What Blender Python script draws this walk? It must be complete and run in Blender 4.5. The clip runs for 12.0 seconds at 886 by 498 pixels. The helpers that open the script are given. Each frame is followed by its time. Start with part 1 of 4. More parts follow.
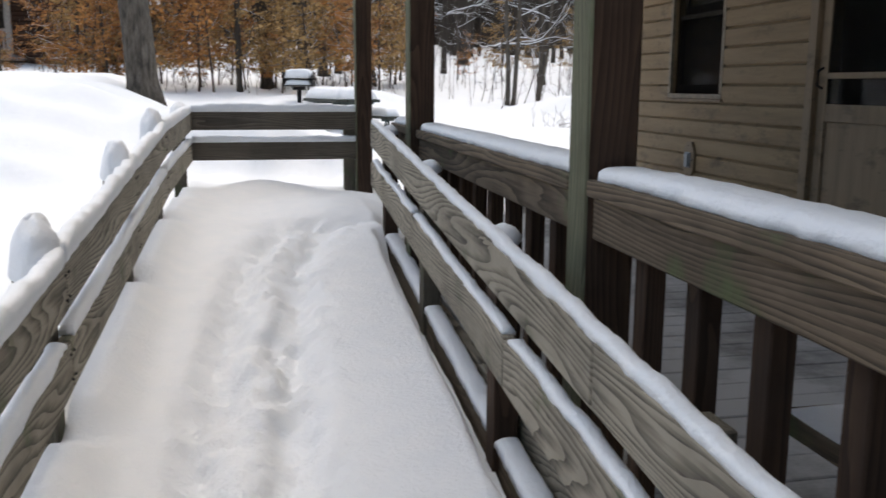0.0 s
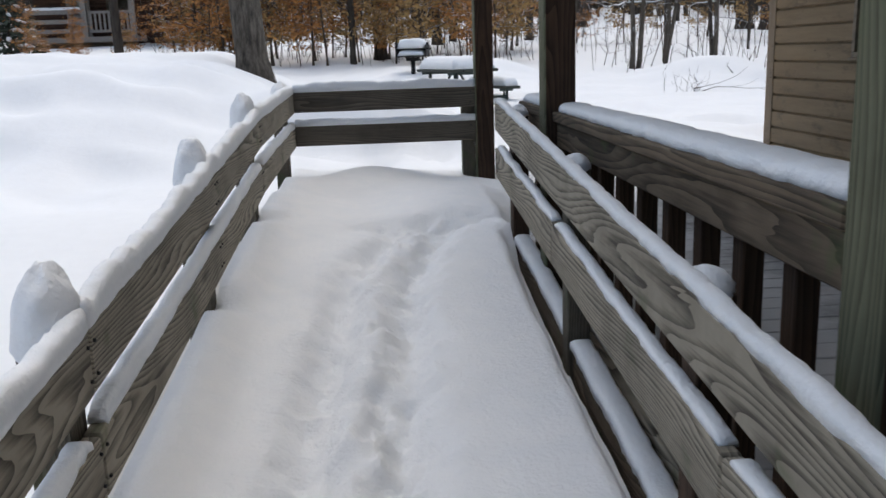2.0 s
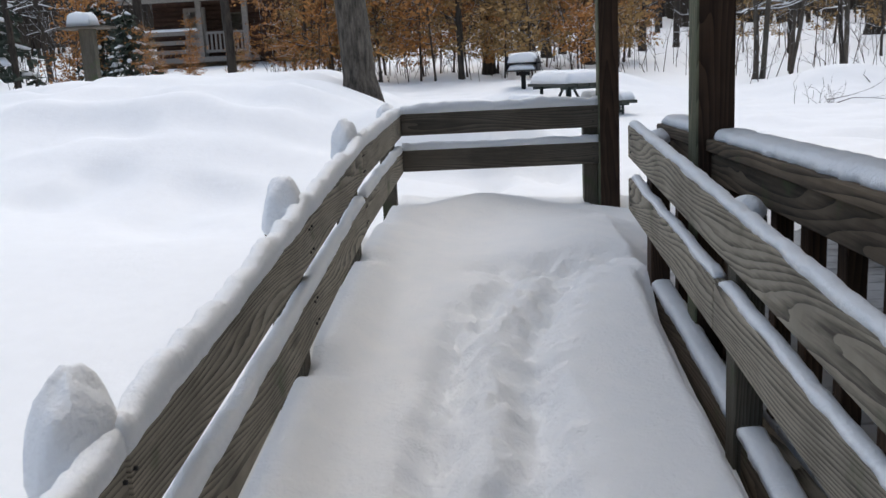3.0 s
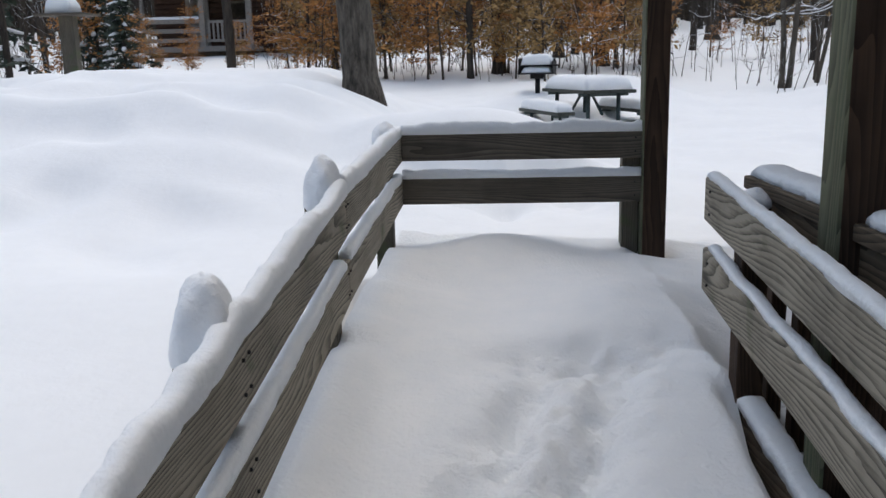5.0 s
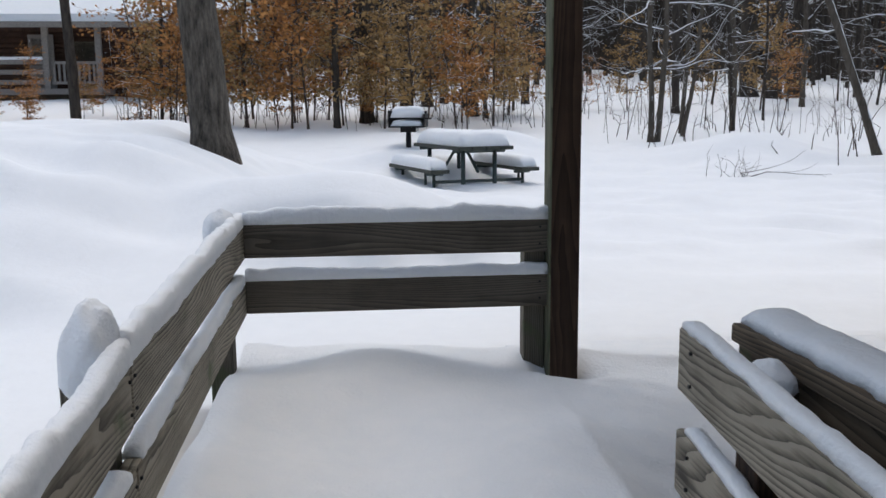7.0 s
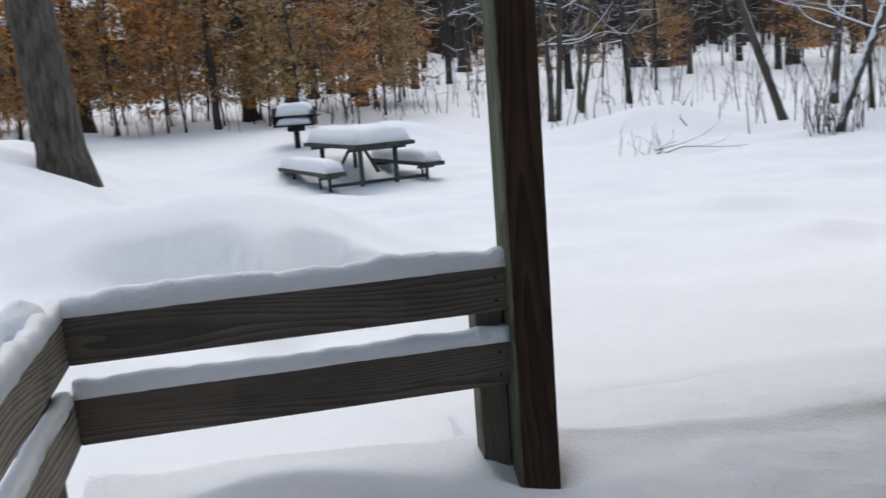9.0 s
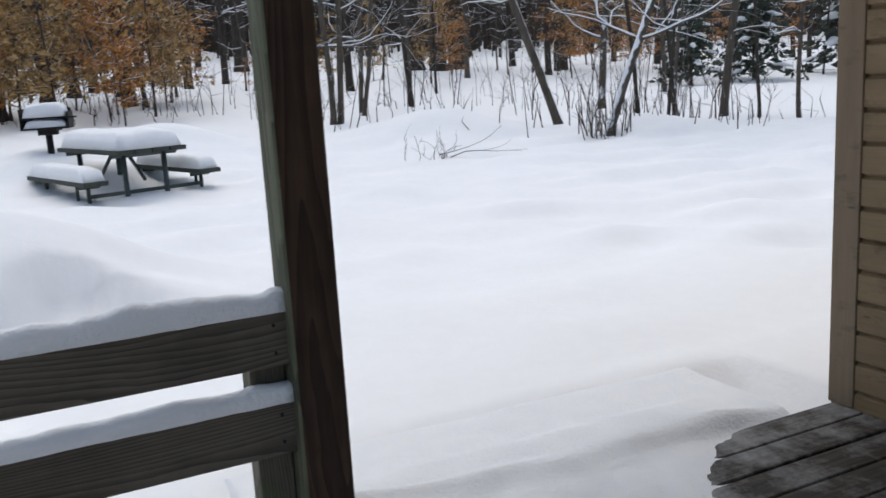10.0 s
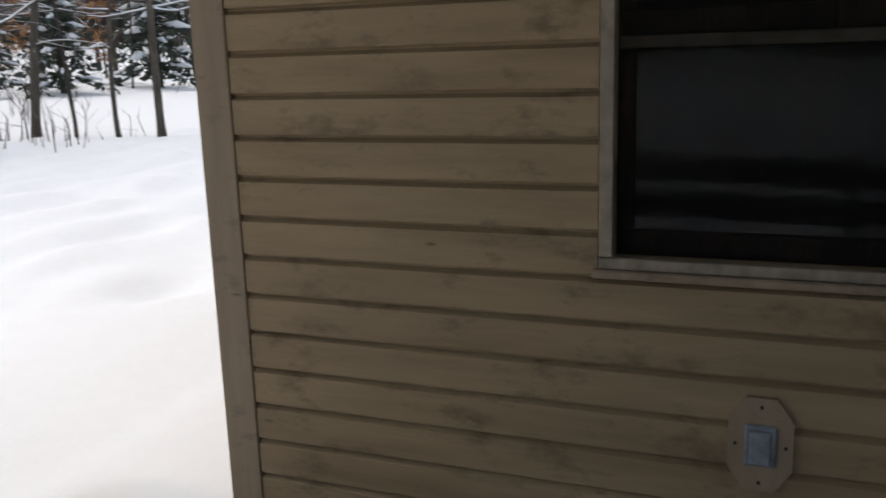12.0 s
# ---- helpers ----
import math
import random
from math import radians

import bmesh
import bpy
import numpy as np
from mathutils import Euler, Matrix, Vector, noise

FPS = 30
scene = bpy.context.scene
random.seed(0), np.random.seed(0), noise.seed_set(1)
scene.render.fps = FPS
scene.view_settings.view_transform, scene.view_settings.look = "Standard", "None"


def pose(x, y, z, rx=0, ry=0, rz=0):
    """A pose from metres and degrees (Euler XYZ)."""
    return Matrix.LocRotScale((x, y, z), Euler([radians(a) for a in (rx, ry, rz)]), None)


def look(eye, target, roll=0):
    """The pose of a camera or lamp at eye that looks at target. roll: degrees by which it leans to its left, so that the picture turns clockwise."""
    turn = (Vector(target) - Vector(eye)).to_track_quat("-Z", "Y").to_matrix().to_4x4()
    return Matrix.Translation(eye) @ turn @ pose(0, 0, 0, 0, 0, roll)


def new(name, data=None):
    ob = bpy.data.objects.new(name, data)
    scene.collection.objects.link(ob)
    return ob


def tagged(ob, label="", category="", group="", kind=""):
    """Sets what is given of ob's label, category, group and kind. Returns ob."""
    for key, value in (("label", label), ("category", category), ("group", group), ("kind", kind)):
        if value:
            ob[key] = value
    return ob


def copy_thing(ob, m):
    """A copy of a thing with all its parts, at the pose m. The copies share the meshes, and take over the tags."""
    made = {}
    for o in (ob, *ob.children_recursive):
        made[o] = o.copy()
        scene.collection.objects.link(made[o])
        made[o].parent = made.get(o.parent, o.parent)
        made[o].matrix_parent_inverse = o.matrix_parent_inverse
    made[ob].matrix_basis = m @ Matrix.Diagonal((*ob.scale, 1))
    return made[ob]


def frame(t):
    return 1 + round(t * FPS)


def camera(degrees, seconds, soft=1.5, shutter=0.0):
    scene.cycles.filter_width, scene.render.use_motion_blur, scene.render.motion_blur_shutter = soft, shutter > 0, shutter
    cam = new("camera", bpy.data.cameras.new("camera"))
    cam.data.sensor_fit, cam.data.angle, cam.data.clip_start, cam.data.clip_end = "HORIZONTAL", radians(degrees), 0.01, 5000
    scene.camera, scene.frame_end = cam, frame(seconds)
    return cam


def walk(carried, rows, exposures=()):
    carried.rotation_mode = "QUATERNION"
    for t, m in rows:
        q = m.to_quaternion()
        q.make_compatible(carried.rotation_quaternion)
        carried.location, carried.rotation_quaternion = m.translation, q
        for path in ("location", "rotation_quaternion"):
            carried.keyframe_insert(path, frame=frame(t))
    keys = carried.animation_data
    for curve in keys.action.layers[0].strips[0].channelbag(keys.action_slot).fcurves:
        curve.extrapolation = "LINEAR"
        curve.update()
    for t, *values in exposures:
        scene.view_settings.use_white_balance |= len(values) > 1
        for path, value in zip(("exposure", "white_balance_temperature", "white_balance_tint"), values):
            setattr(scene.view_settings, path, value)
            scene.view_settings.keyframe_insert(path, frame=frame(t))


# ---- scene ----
cam = camera(53.4, 12.0, shutter=0.2)
PATH = [
    (0, (0.31, 0.536, 0.971), (0.696, 2.464, 0.608), 0.3),
    (0.5, (0.312, 0.638, 0.987), (0.465, 2.592, 0.591), -0.2),
    (1, (0.265, 0.879, 0.99), (0.394, 2.841, 0.627), 0.5),
    (1.5, (0.263, 1.056, 1.014), (0.452, 2.999, 0.579), -1.1),
    (2, (0.36, 1.349, 1.0), (0.482, 3.297, 0.567), -1.9),
    (2.5, (0.339, 1.542, 1.04), (0.26, 3.494, 0.612), -2.5),
    (2.7, (0.315, 1.671, 1.023), (0.199, 3.624, 0.608), -3.1),
    (4.3, (0.32, 2.496, 1.105), (0.198, 4.459, 0.739), -1.2),
    (4.5, (0.31, 2.575, 1.12), (0.135, 4.525, 0.712), -0.9),
    (5, (0.246, 2.88, 1.121), (0.126, 4.834, 0.714), -1.3),
    (5.5, (0.188, 3.125, 1.185), (0.19, 5.082, 0.776), -2.1),
    (6, (0.266, 3.388, 1.172), (0.386, 5.348, 0.789), -1.9),
    (6.5, (0.301, 3.656, 1.22), (0.37, 5.618, 0.842), -0.9),
    (7, (0.243, 3.905, 1.224), (0.42, 5.873, 0.91), -0.5),
    (7.2, (0.211, 4.026, 1.245), (0.409, 5.986, 0.897), -1.5),
    (8.8, (0.325, 4.842, 1.278), (0.598, 6.79, 0.919), -3.4),
    (9, (0.304, 4.992, 1.299), (0.704, 6.919, 0.943), -4.3),
    (9.2, (0.273, 5.089, 1.323), (0.813, 6.965, 0.892), -2.4),
    (9.5, (0.3, 5.208, 1.327), (0.995, 7.031, 0.885), -1.6),
    (10, (0.448, 5.421, 1.308), (1.303, 7.188, 0.923), -3.4),
    (10.5, (0.59, 5.608, 1.373), (1.656, 7.267, 1.039), -2.9),
    (11, (0.726, 5.854, 1.394), (2.129, 7.251, 1.108), -2.7),
    (11.5, (0.827, 5.972, 1.401), (2.507, 6.992, 1.031), -2.3),
    (11.7, (0.938, 6.007, 1.391), (2.674, 6.918, 0.997), -1.8),
    (12, (1.017, 6.088, 1.437), (2.833, 6.807, 1.004), -1.8),
]
EXPOSURES = [(0.0, 0.44, 7000, 7), (0.5, -0.04, 6700, 6), (1.0, -0.02, 6600, 6), (1.5, 0.06, 6650, 6), (2.5, 0.09, 6600, 6), (4.5, -0.02, 6550, 6), (7.0, -0.06, 6500, 6), (10.5, 0.0, 6500, 6), (12.0, 0.2, 7000, 7)]
walk(cam, [(t, look(eye, target, roll)) for t, eye, target, roll in PATH], EXPOSURES)

# ---- light ----
SUN_EL, SUN_AZ = 70, 10
w = bpy.data.worlds.new("world")
scene.world = w
w.use_nodes = True
sky = w.node_tree.nodes.new("ShaderNodeTexSky")
sky.sky_type, sky.sun_disc = "NISHITA", False
sky.sun_elevation, sky.sun_rotation = radians(SUN_EL), radians(SUN_AZ)
sky.air_density, sky.dust_density, sky.ozone_density = 1.0, 3.0, 1.0
w.node_tree.links.new(sky.outputs[0], w.node_tree.nodes["Background"].inputs[0])
w.node_tree.nodes["Background"].inputs[1].default_value = 0.15
sun = new("sun", bpy.data.lights.new("sun", "SUN"))
sun.data.energy, sun.data.angle, sun.data.color = 1.0, radians(110), (1.0, 0.97, 0.93)
_az = radians(SUN_AZ)
sun.matrix_world = look((40 * math.sin(_az), 40 * math.cos(_az), 40 * math.tan(radians(SUN_EL))), (0, 0, 0))


# ---- materials ----
def material(name, rough=0.8):
    m = bpy.data.materials.new(name)
    m.use_nodes = True
    nt = m.node_tree
    b = nt.nodes["Principled BSDF"]
    b.inputs["Roughness"].default_value = rough
    b.inputs["Specular IOR Level"].default_value = 0.3
    return m, nt, b


def node(nt, kind, ins=None, **props):
    n = nt.nodes.new(kind)
    for k, v in props.items():
        setattr(n, k, v)
    for k, v in (ins or {}).items():
        if isinstance(v, bpy.types.NodeSocket):
            nt.links.new(v, n.inputs[k])
        else:
            n.inputs[k].default_value = v
    return n


def mix(nt, fac, a, b, mode="MIX"):
    n = nt.nodes.new("ShaderNodeMix")
    n.data_type, n.blend_type = "RGBA", mode
    for i, v in ((0, fac), (6, a), (7, b)):
        if isinstance(v, bpy.types.NodeSocket):
            nt.links.new(v, n.inputs[i])
        else:
            n.inputs[i].default_value = v if i == 0 else (*v, 1)
    return n.outputs[2]


def ramp(nt, fac, lo, hi, a=(0, 0, 0), b=(1, 1, 1)):
    n = nt.nodes.new("ShaderNodeValToRGB")
    nt.links.new(fac, n.inputs[0])
    n.color_ramp.elements[0].position, n.color_ramp.elements[1].position = lo, hi
    n.color_ramp.elements[0].color, n.color_ramp.elements[1].color = (*a, 1), (*b, 1)
    return n.outputs[0]


def bump(nt, b, height, strength, dist=0.01):
    n = node(nt, "ShaderNodeBump", {"Height": height, "Strength": strength, "Distance": dist})
    nt.links.new(n.outputs[0], b.inputs["Normal"])


def coords(nt, scale, jitter=True, kind="Object"):
    """Texture coordinates, scaled, shifted at random for each object."""
    tc = nt.nodes.new("ShaderNodeTexCoord")
    mp = node(nt, "ShaderNodeMapping", {"Vector": tc.outputs[kind], "Scale": scale})
    if jitter:
        info = nt.nodes.new("ShaderNodeObjectInfo")
        mul = node(nt, "ShaderNodeVectorMath", {0: (37.0, 23.0, 51.0)}, operation="SCALE")
        nt.links.new(info.outputs["Random"], mul.inputs["Scale"])
        nt.links.new(mul.outputs[0], mp.inputs["Location"])
    return mp.outputs[0]


def make_snow(name, fine=90, strength=0.25, tint=(0.86, 0.88, 0.9)):
    m, nt, b = material(name, 0.65)
    co = coords(nt, (1, 1, 1), False)
    n1 = node(nt, "ShaderNodeTexNoise", {"Vector": co, "Scale": fine, "Detail": 5.0, "Roughness": 0.6})
    n2 = node(nt, "ShaderNodeTexNoise", {"Vector": co, "Scale": 9.0, "Detail": 4.0})
    h = node(nt, "ShaderNodeMath", {0: n1.outputs[0], 1: n2.outputs[0]}, operation="ADD")
    col = mix(nt, ramp(nt, n2.outputs[0], 0.3, 0.7), tint, (0.9, 0.91, 0.92))
    nt.links.new(col, b.inputs["Base Color"])
    b.inputs["Specular IOR Level"].default_value = 0.15
    bump(nt, b, h.outputs[0], strength, 0.012)
    return m


SNOW = make_snow("snow", 60, 0.6)
SNOW_FIELD = make_snow("snow_field", 30, 0.2, (0.88, 0.89, 0.9))


def make_wood(name, light, dark, axis="Y", moss=0.0, moss_col=(0.09, 0.12, 0.05), rings=9.0, contrast=1.0):
    """Weathered softwood: growth rings drawn out along the board, fine grain, knots and stains."""
    m, nt, b = material(name, 0.82)
    s = {"X": (0.13, 1, 1), "Y": (1, 0.13, 1), "Z": (1, 1, 0.13)}[axis]
    co = coords(nt, s)
    warp = node(nt, "ShaderNodeTexNoise", {"Vector": co, "Scale": 5.0, "Detail": 1.0})
    sub = node(nt, "ShaderNodeVectorMath", {0: warp.outputs["Color"], 1: (0.5, 0.5, 0.5)}, operation="SUBTRACT")
    sc = node(nt, "ShaderNodeVectorMath", {0: sub.outputs[0], "Scale": 0.30}, operation="SCALE")
    add = node(nt, "ShaderNodeVectorMath", {0: co, 1: sc.outputs[0]}, operation="ADD")
    wave = node(nt, "ShaderNodeTexWave", {"Vector": add.outputs[0], "Scale": rings * 2.6, "Distortion": 2.5, "Detail": 2.0, "Detail Scale": 1.5},
                wave_type="RINGS", rings_direction=axis, wave_profile="SAW")
    fs = {"X": (4, 90, 90), "Y": (90, 4, 90), "Z": (90, 90, 4)}[axis]
    fine = node(nt, "ShaderNodeTexNoise", {"Vector": coords(nt, fs), "Scale": 1.0, "Detail": 4.0, "Roughness": 0.65})
    stain = node(nt, "ShaderNodeTexNoise", {"Vector": coords(nt, (1, 1, 1)), "Scale": 3.0, "Detail": 5.0, "Roughness": 0.6})
    g = node(nt, "ShaderNodeMath", {0: wave.outputs[0], 1: 0.55}, operation="MULTIPLY")
    g2 = node(nt, "ShaderNodeMath", {0: fine.outputs[0], 1: 0.75}, operation="MULTIPLY")
    gg = node(nt, "ShaderNodeMath", {0: g.outputs[0], 1: g2.outputs[0]}, operation="ADD")
    col = mix(nt, ramp(nt, gg.outputs[0], 0.5 - 0.25 * contrast, 0.5 + 0.35 * contrast), dark, light)
    col = mix(nt, ramp(nt, stain.outputs[0], 0.42, 0.75, (0, 0, 0), (0.55, 0.55, 0.55)), col, tuple(c * 0.55 for c in dark))
    if moss:
        mn = node(nt, "ShaderNodeTexNoise", {"Vector": coords(nt, (1, 1, 1)), "Scale": 6.0, "Detail": 6.0})
        col = mix(nt, ramp(nt, mn.outputs[0], 0.62 - 0.35 * moss, 0.8 - 0.2 * moss), col, moss_col)
    knot = node(nt, "ShaderNodeTexVoronoi", {"Vector": coords(nt, {"X": (1.6, 6, 6), "Y": (6, 1.6, 6), "Z": (6, 6, 1.6)}[axis]), "Scale": 0.8})
    col = mix(nt, ramp(nt, knot.outputs["Distance"], 0.03, 0.12, (0.85, 0.85, 0.85), (0, 0, 0)), col, tuple(c * 0.4 for c in dark))
    nt.links.new(col, b.inputs["Base Color"])
    bump(nt, b, gg.outputs[0], 0.45, 0.004)
    return m


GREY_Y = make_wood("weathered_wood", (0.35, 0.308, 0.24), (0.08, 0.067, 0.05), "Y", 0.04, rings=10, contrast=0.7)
# same wood, cross and upright pieces darker: their shade is put into the colour
GREY_X_SHADED = make_wood("weathered_wood_cross_shaded", (0.15, 0.128, 0.1), (0.046, 0.037, 0.028), "X", rings=10)
GREY_Z_SHADED = make_wood("weathered_wood_upright_shaded", (0.15, 0.132, 0.1), (0.055, 0.045, 0.033), "Z", 0.2, rings=10)
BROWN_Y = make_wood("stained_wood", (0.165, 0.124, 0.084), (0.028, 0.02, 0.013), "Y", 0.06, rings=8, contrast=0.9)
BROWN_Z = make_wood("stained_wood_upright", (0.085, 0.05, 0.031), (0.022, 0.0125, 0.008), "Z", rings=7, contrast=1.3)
GREEN_Z = make_wood("algae_green_wood", (0.15, 0.15, 0.095), (0.055, 0.055, 0.034), "Z", 0.18, (0.1, 0.12, 0.06), rings=7)
LOG_X = make_wood("dark_brown_siding", (0.085, 0.045, 0.028), (0.035, 0.018, 0.012), "X")


def make_deck():
    m, nt, b = material("deck_wood", 0.8)
    fine = node(nt, "ShaderNodeTexNoise", {"Vector": coords(nt, (3, 60, 60)), "Scale": 1.0, "Detail": 4.0})
    col = mix(nt, ramp(nt, fine.outputs[0], 0.3, 0.7), (0.02, 0.017, 0.013), (0.062, 0.052, 0.042))
    geo = nt.nodes.new("ShaderNodeNewGeometry")
    pos = node(nt, "ShaderNodeTexNoise", {"Vector": geo.outputs["Position"], "Scale": 1.6, "Detail": 8.0, "Roughness": 0.72})
    sep = node(nt, "ShaderNodeSeparateXYZ", {0: geo.outputs["Position"]})
    # frost thickens towards the snow that drifts in from the landing, and lies over the sheltered near boards
    drift = node(nt, "ShaderNodeMapRange", {"Value": sep.outputs[0], "From Min": 1.9, "From Max": 2.7, "To Min": 0.3, "To Max": -0.28})
    old = node(nt, "ShaderNodeMapRange", {"Value": sep.outputs[1], "From Min": 5.0, "From Max": 6.2, "To Min": 0.16, "To Max": 0.0})
    both = node(nt, "ShaderNodeMath", {0: drift.outputs[0], 1: old.outputs[0]}, operation="MAXIMUM")
    amount = node(nt, "ShaderNodeMath", {0: pos.outputs[0], 1: both.outputs[0]}, operation="ADD")
    frost = ramp(nt, amount.outputs[0], 0.42, 0.78, (0.0, 0.0, 0.0), (0.85, 0.85, 0.85))
    col = mix(nt, frost, col, (0.6, 0.61, 0.62))
    nt.links.new(col, b.inputs["Base Color"])
    bump(nt, b, fine.outputs[0], 0.3, 0.004)
    return m


DECK = make_deck()


def make_paint(name, col, dirt, axis="Y"):
    m, nt, b = material(name, 0.6)
    n1 = node(nt, "ShaderNodeTexNoise", {"Vector": coords(nt, (14, 1.3, 14) if axis == "Y" else (14, 14, 1.3)), "Scale": 1.0, "Detail": 6.0, "Roughness": 0.65})
    n2 = node(nt, "ShaderNodeTexNoise", {"Vector": coords(nt, (4, 4, 9)), "Scale": 1.0, "Detail": 6.0, "Roughness": 0.7})
    c = mix(nt, ramp(nt, n1.outputs[0], 0.35, 0.75), col, dirt)
    c = mix(nt, ramp(nt, n2.outputs[0], 0.54, 0.74), c, tuple(v * 0.55 for v in dirt))
    kn = node(nt, "ShaderNodeTexVoronoi", {"Vector": coords(nt, (5, 2.6, 9)), "Scale": 1.2})
    c = mix(nt, ramp(nt, kn.outputs["Distance"], 0.02, 0.07, (0.7, 0.7, 0.7), (0, 0, 0)), c, tuple(v * 0.35 for v in dirt))
    nt.links.new(c, b.inputs["Base Color"])
    bump(nt, b, n1.outputs[0], 0.25, 0.004)
    return m


TAN = make_paint("tan_paint", (0.29, 0.205, 0.112), (0.185, 0.124, 0.065))
TRIM = make_paint("tan_trim_paint", (0.265, 0.195, 0.125), (0.185, 0.132, 0.083), "Z")


def plain(name, col, rough=0.5, metal=0.0, var=0.25, scale=25):
    m, nt, b = material(name, rough)
    n = node(nt, "ShaderNodeTexNoise", {"Vector": coords(nt, (1, 1, 1)), "Scale": float(scale), "Detail": 4.0})
    c = mix(nt, ramp(nt, n.outputs[0], 0.3, 0.7), tuple(v * (1 - var) for v in col), tuple(min(1, v * (1 + var)) for v in col))
    nt.links.new(c, b.inputs["Base Color"])
    b.inputs["Metallic"].default_value = metal
    bump(nt, b, n.outputs[0], 0.1, 0.003)
    return m


# near-black colour carries the darkness of an unlit room
ROOM_SHADE = plain("room_shade", (0.05, 0.035, 0.025), 0.9)
METAL_GREY = plain("grey_steel", (0.22, 0.23, 0.24), 0.5, 0.6)
OUTLET_GREY = plain("grey_cover_metal", (0.22, 0.24, 0.26), 0.45, 0.5)
BLACK_IRON = plain("black_iron", (0.022, 0.02, 0.02), 0.7, 0.3)
TABLE_STEEL = plain("galvanised_green_steel", (0.075, 0.095, 0.09), 0.55, 0.4)
TABLE_WOOD = plain("dark_table_boards", (0.05, 0.055, 0.045), 0.7)
PALE_RAIL = plain("pale_grey_wood", (0.25, 0.225, 0.2), 0.8)
ALU = plain("aged_aluminium", (0.22, 0.18, 0.13), 0.5, 0.2)
ICE = plain("grey_ice", (0.45, 0.46, 0.47), 0.35, 0.0, 0.3, 2)
CEIL = plain("ceiling_boards", (0.2, 0.16, 0.12), 0.8, 0, 0.2, 6)


def make_glass():
    m, nt, b = material("window_glass", 0.03)
    b.inputs["Base Color"].default_value = (0.9, 0.92, 0.92, 1)
    b.inputs["Transmission Weight"].default_value = 1.0
    b.inputs["IOR"].default_value = 1.45
    return m


GLASS = make_glass()


# dark see-through layer, assumed over the panes and added to dim their reflections
def make_screen():
    m, nt, b = material("dimming_screen", 0.8)
    b.inputs["Base Color"].default_value = (0.012, 0.011, 0.01, 1)
    b.inputs["Alpha"].default_value = 0.42
    b.inputs["Specular IOR Level"].default_value = 0.0
    return m


SCREEN = make_screen()


def make_bark(name, a, c, scale=14.0, snow=0.5):
    m, nt, b = material(name, 0.9)
    n = node(nt, "ShaderNodeTexNoise", {"Vector": coords(nt, (1, 1, 0.22)), "Scale": scale, "Detail": 6.0, "Roughness": 0.7})
    v = node(nt, "ShaderNodeTexVoronoi", {"Vector": coords(nt, (1, 1, 0.3)), "Scale": scale * 1.6})
    col = mix(nt, ramp(nt, n.outputs[0], 0.35, 0.68), a, c)
    col = mix(nt, ramp(nt, v.outputs["Distance"], 0.0, 0.25, (0.6, 0.6, 0.6), (0, 0, 0)), col, tuple(x * 0.5 for x in a))
    geo = nt.nodes.new("ShaderNodeNewGeometry")
    sep = node(nt, "ShaderNodeSeparateXYZ", {0: geo.outputs["Normal"]})
    n2 = node(nt, "ShaderNodeTexNoise", {"Vector": coords(nt, (1, 1, 1)), "Scale": 5.0, "Detail": 4.0})
    s = node(nt, "ShaderNodeMath", {0: n2.outputs[0], 1: 0.5}, operation="SUBTRACT")
    s2 = node(nt, "ShaderNodeMath", {0: sep.outputs[2], 1: s.outputs[0]}, operation="ADD")
    col = mix(nt, ramp(nt, s2.outputs[0], 0.75 - snow, 0.85 - snow), col, (0.85, 0.87, 0.9))
    nt.links.new(col, b.inputs["Base Color"])
    bump(nt, b, n.outputs[0], 0.9, 0.05)
    return m


BARK = make_bark("bark", (0.032, 0.026, 0.021), (0.085, 0.07, 0.056), 14, 0.3)
BARK_GREY = make_bark("grey_bark", (0.035, 0.029, 0.023), (0.18, 0.155, 0.125), 20, 0.22)
BARK_SNOWY = make_bark("snowy_bark", (0.06, 0.05, 0.04), (0.14, 0.12, 0.095), 16, 0.5)
TWIG = make_bark("twig", (0.05, 0.038, 0.03), (0.13, 0.1, 0.08), 30, 0.25)


def make_leaf(name, a, c):
    m, nt, b = material(name, 0.7)
    geo = nt.nodes.new("ShaderNodeNewGeometry")
    col = mix(nt, geo.outputs["Random Per Island"], a, c)
    nt.links.new(col, b.inputs["Base Color"])
    return m


LEAF = make_leaf("dry_beech_leaf", (0.16, 0.062, 0.02), (0.62, 0.3, 0.095))
LEAF_PALE = make_leaf("pale_dry_leaf", (0.2, 0.12, 0.045), (0.5, 0.32, 0.13))
NEEDLE = make_leaf("hemlock_needles", (0.025, 0.036, 0.026), (0.065, 0.082, 0.06))


# ---- mesh helpers ----
def mesh_of(name, bm, mat, smooth=False):
    me = bpy.data.meshes.new(name)
    bm.to_mesh(me)
    bm.free()
    for mm in (mat if isinstance(mat, (list, tuple)) else [mat]):
        me.materials.append(mm)
    if smooth:
        me.polygons.foreach_set("use_smooth", [True] * len(me.polygons))
    return me


def part(name, bm, mat, parent=None, label="", smooth=False):
    ob = new(name, mesh_of(name, bm, mat, smooth))
    ob.parent = parent
    return tagged(ob, label) if label else ob


def thing(name, label, category, group="", kind="", at=(0, 0, 0)):
    ob = new(name)
    ob.location = at
    return tagged(ob, label, category, group, kind)


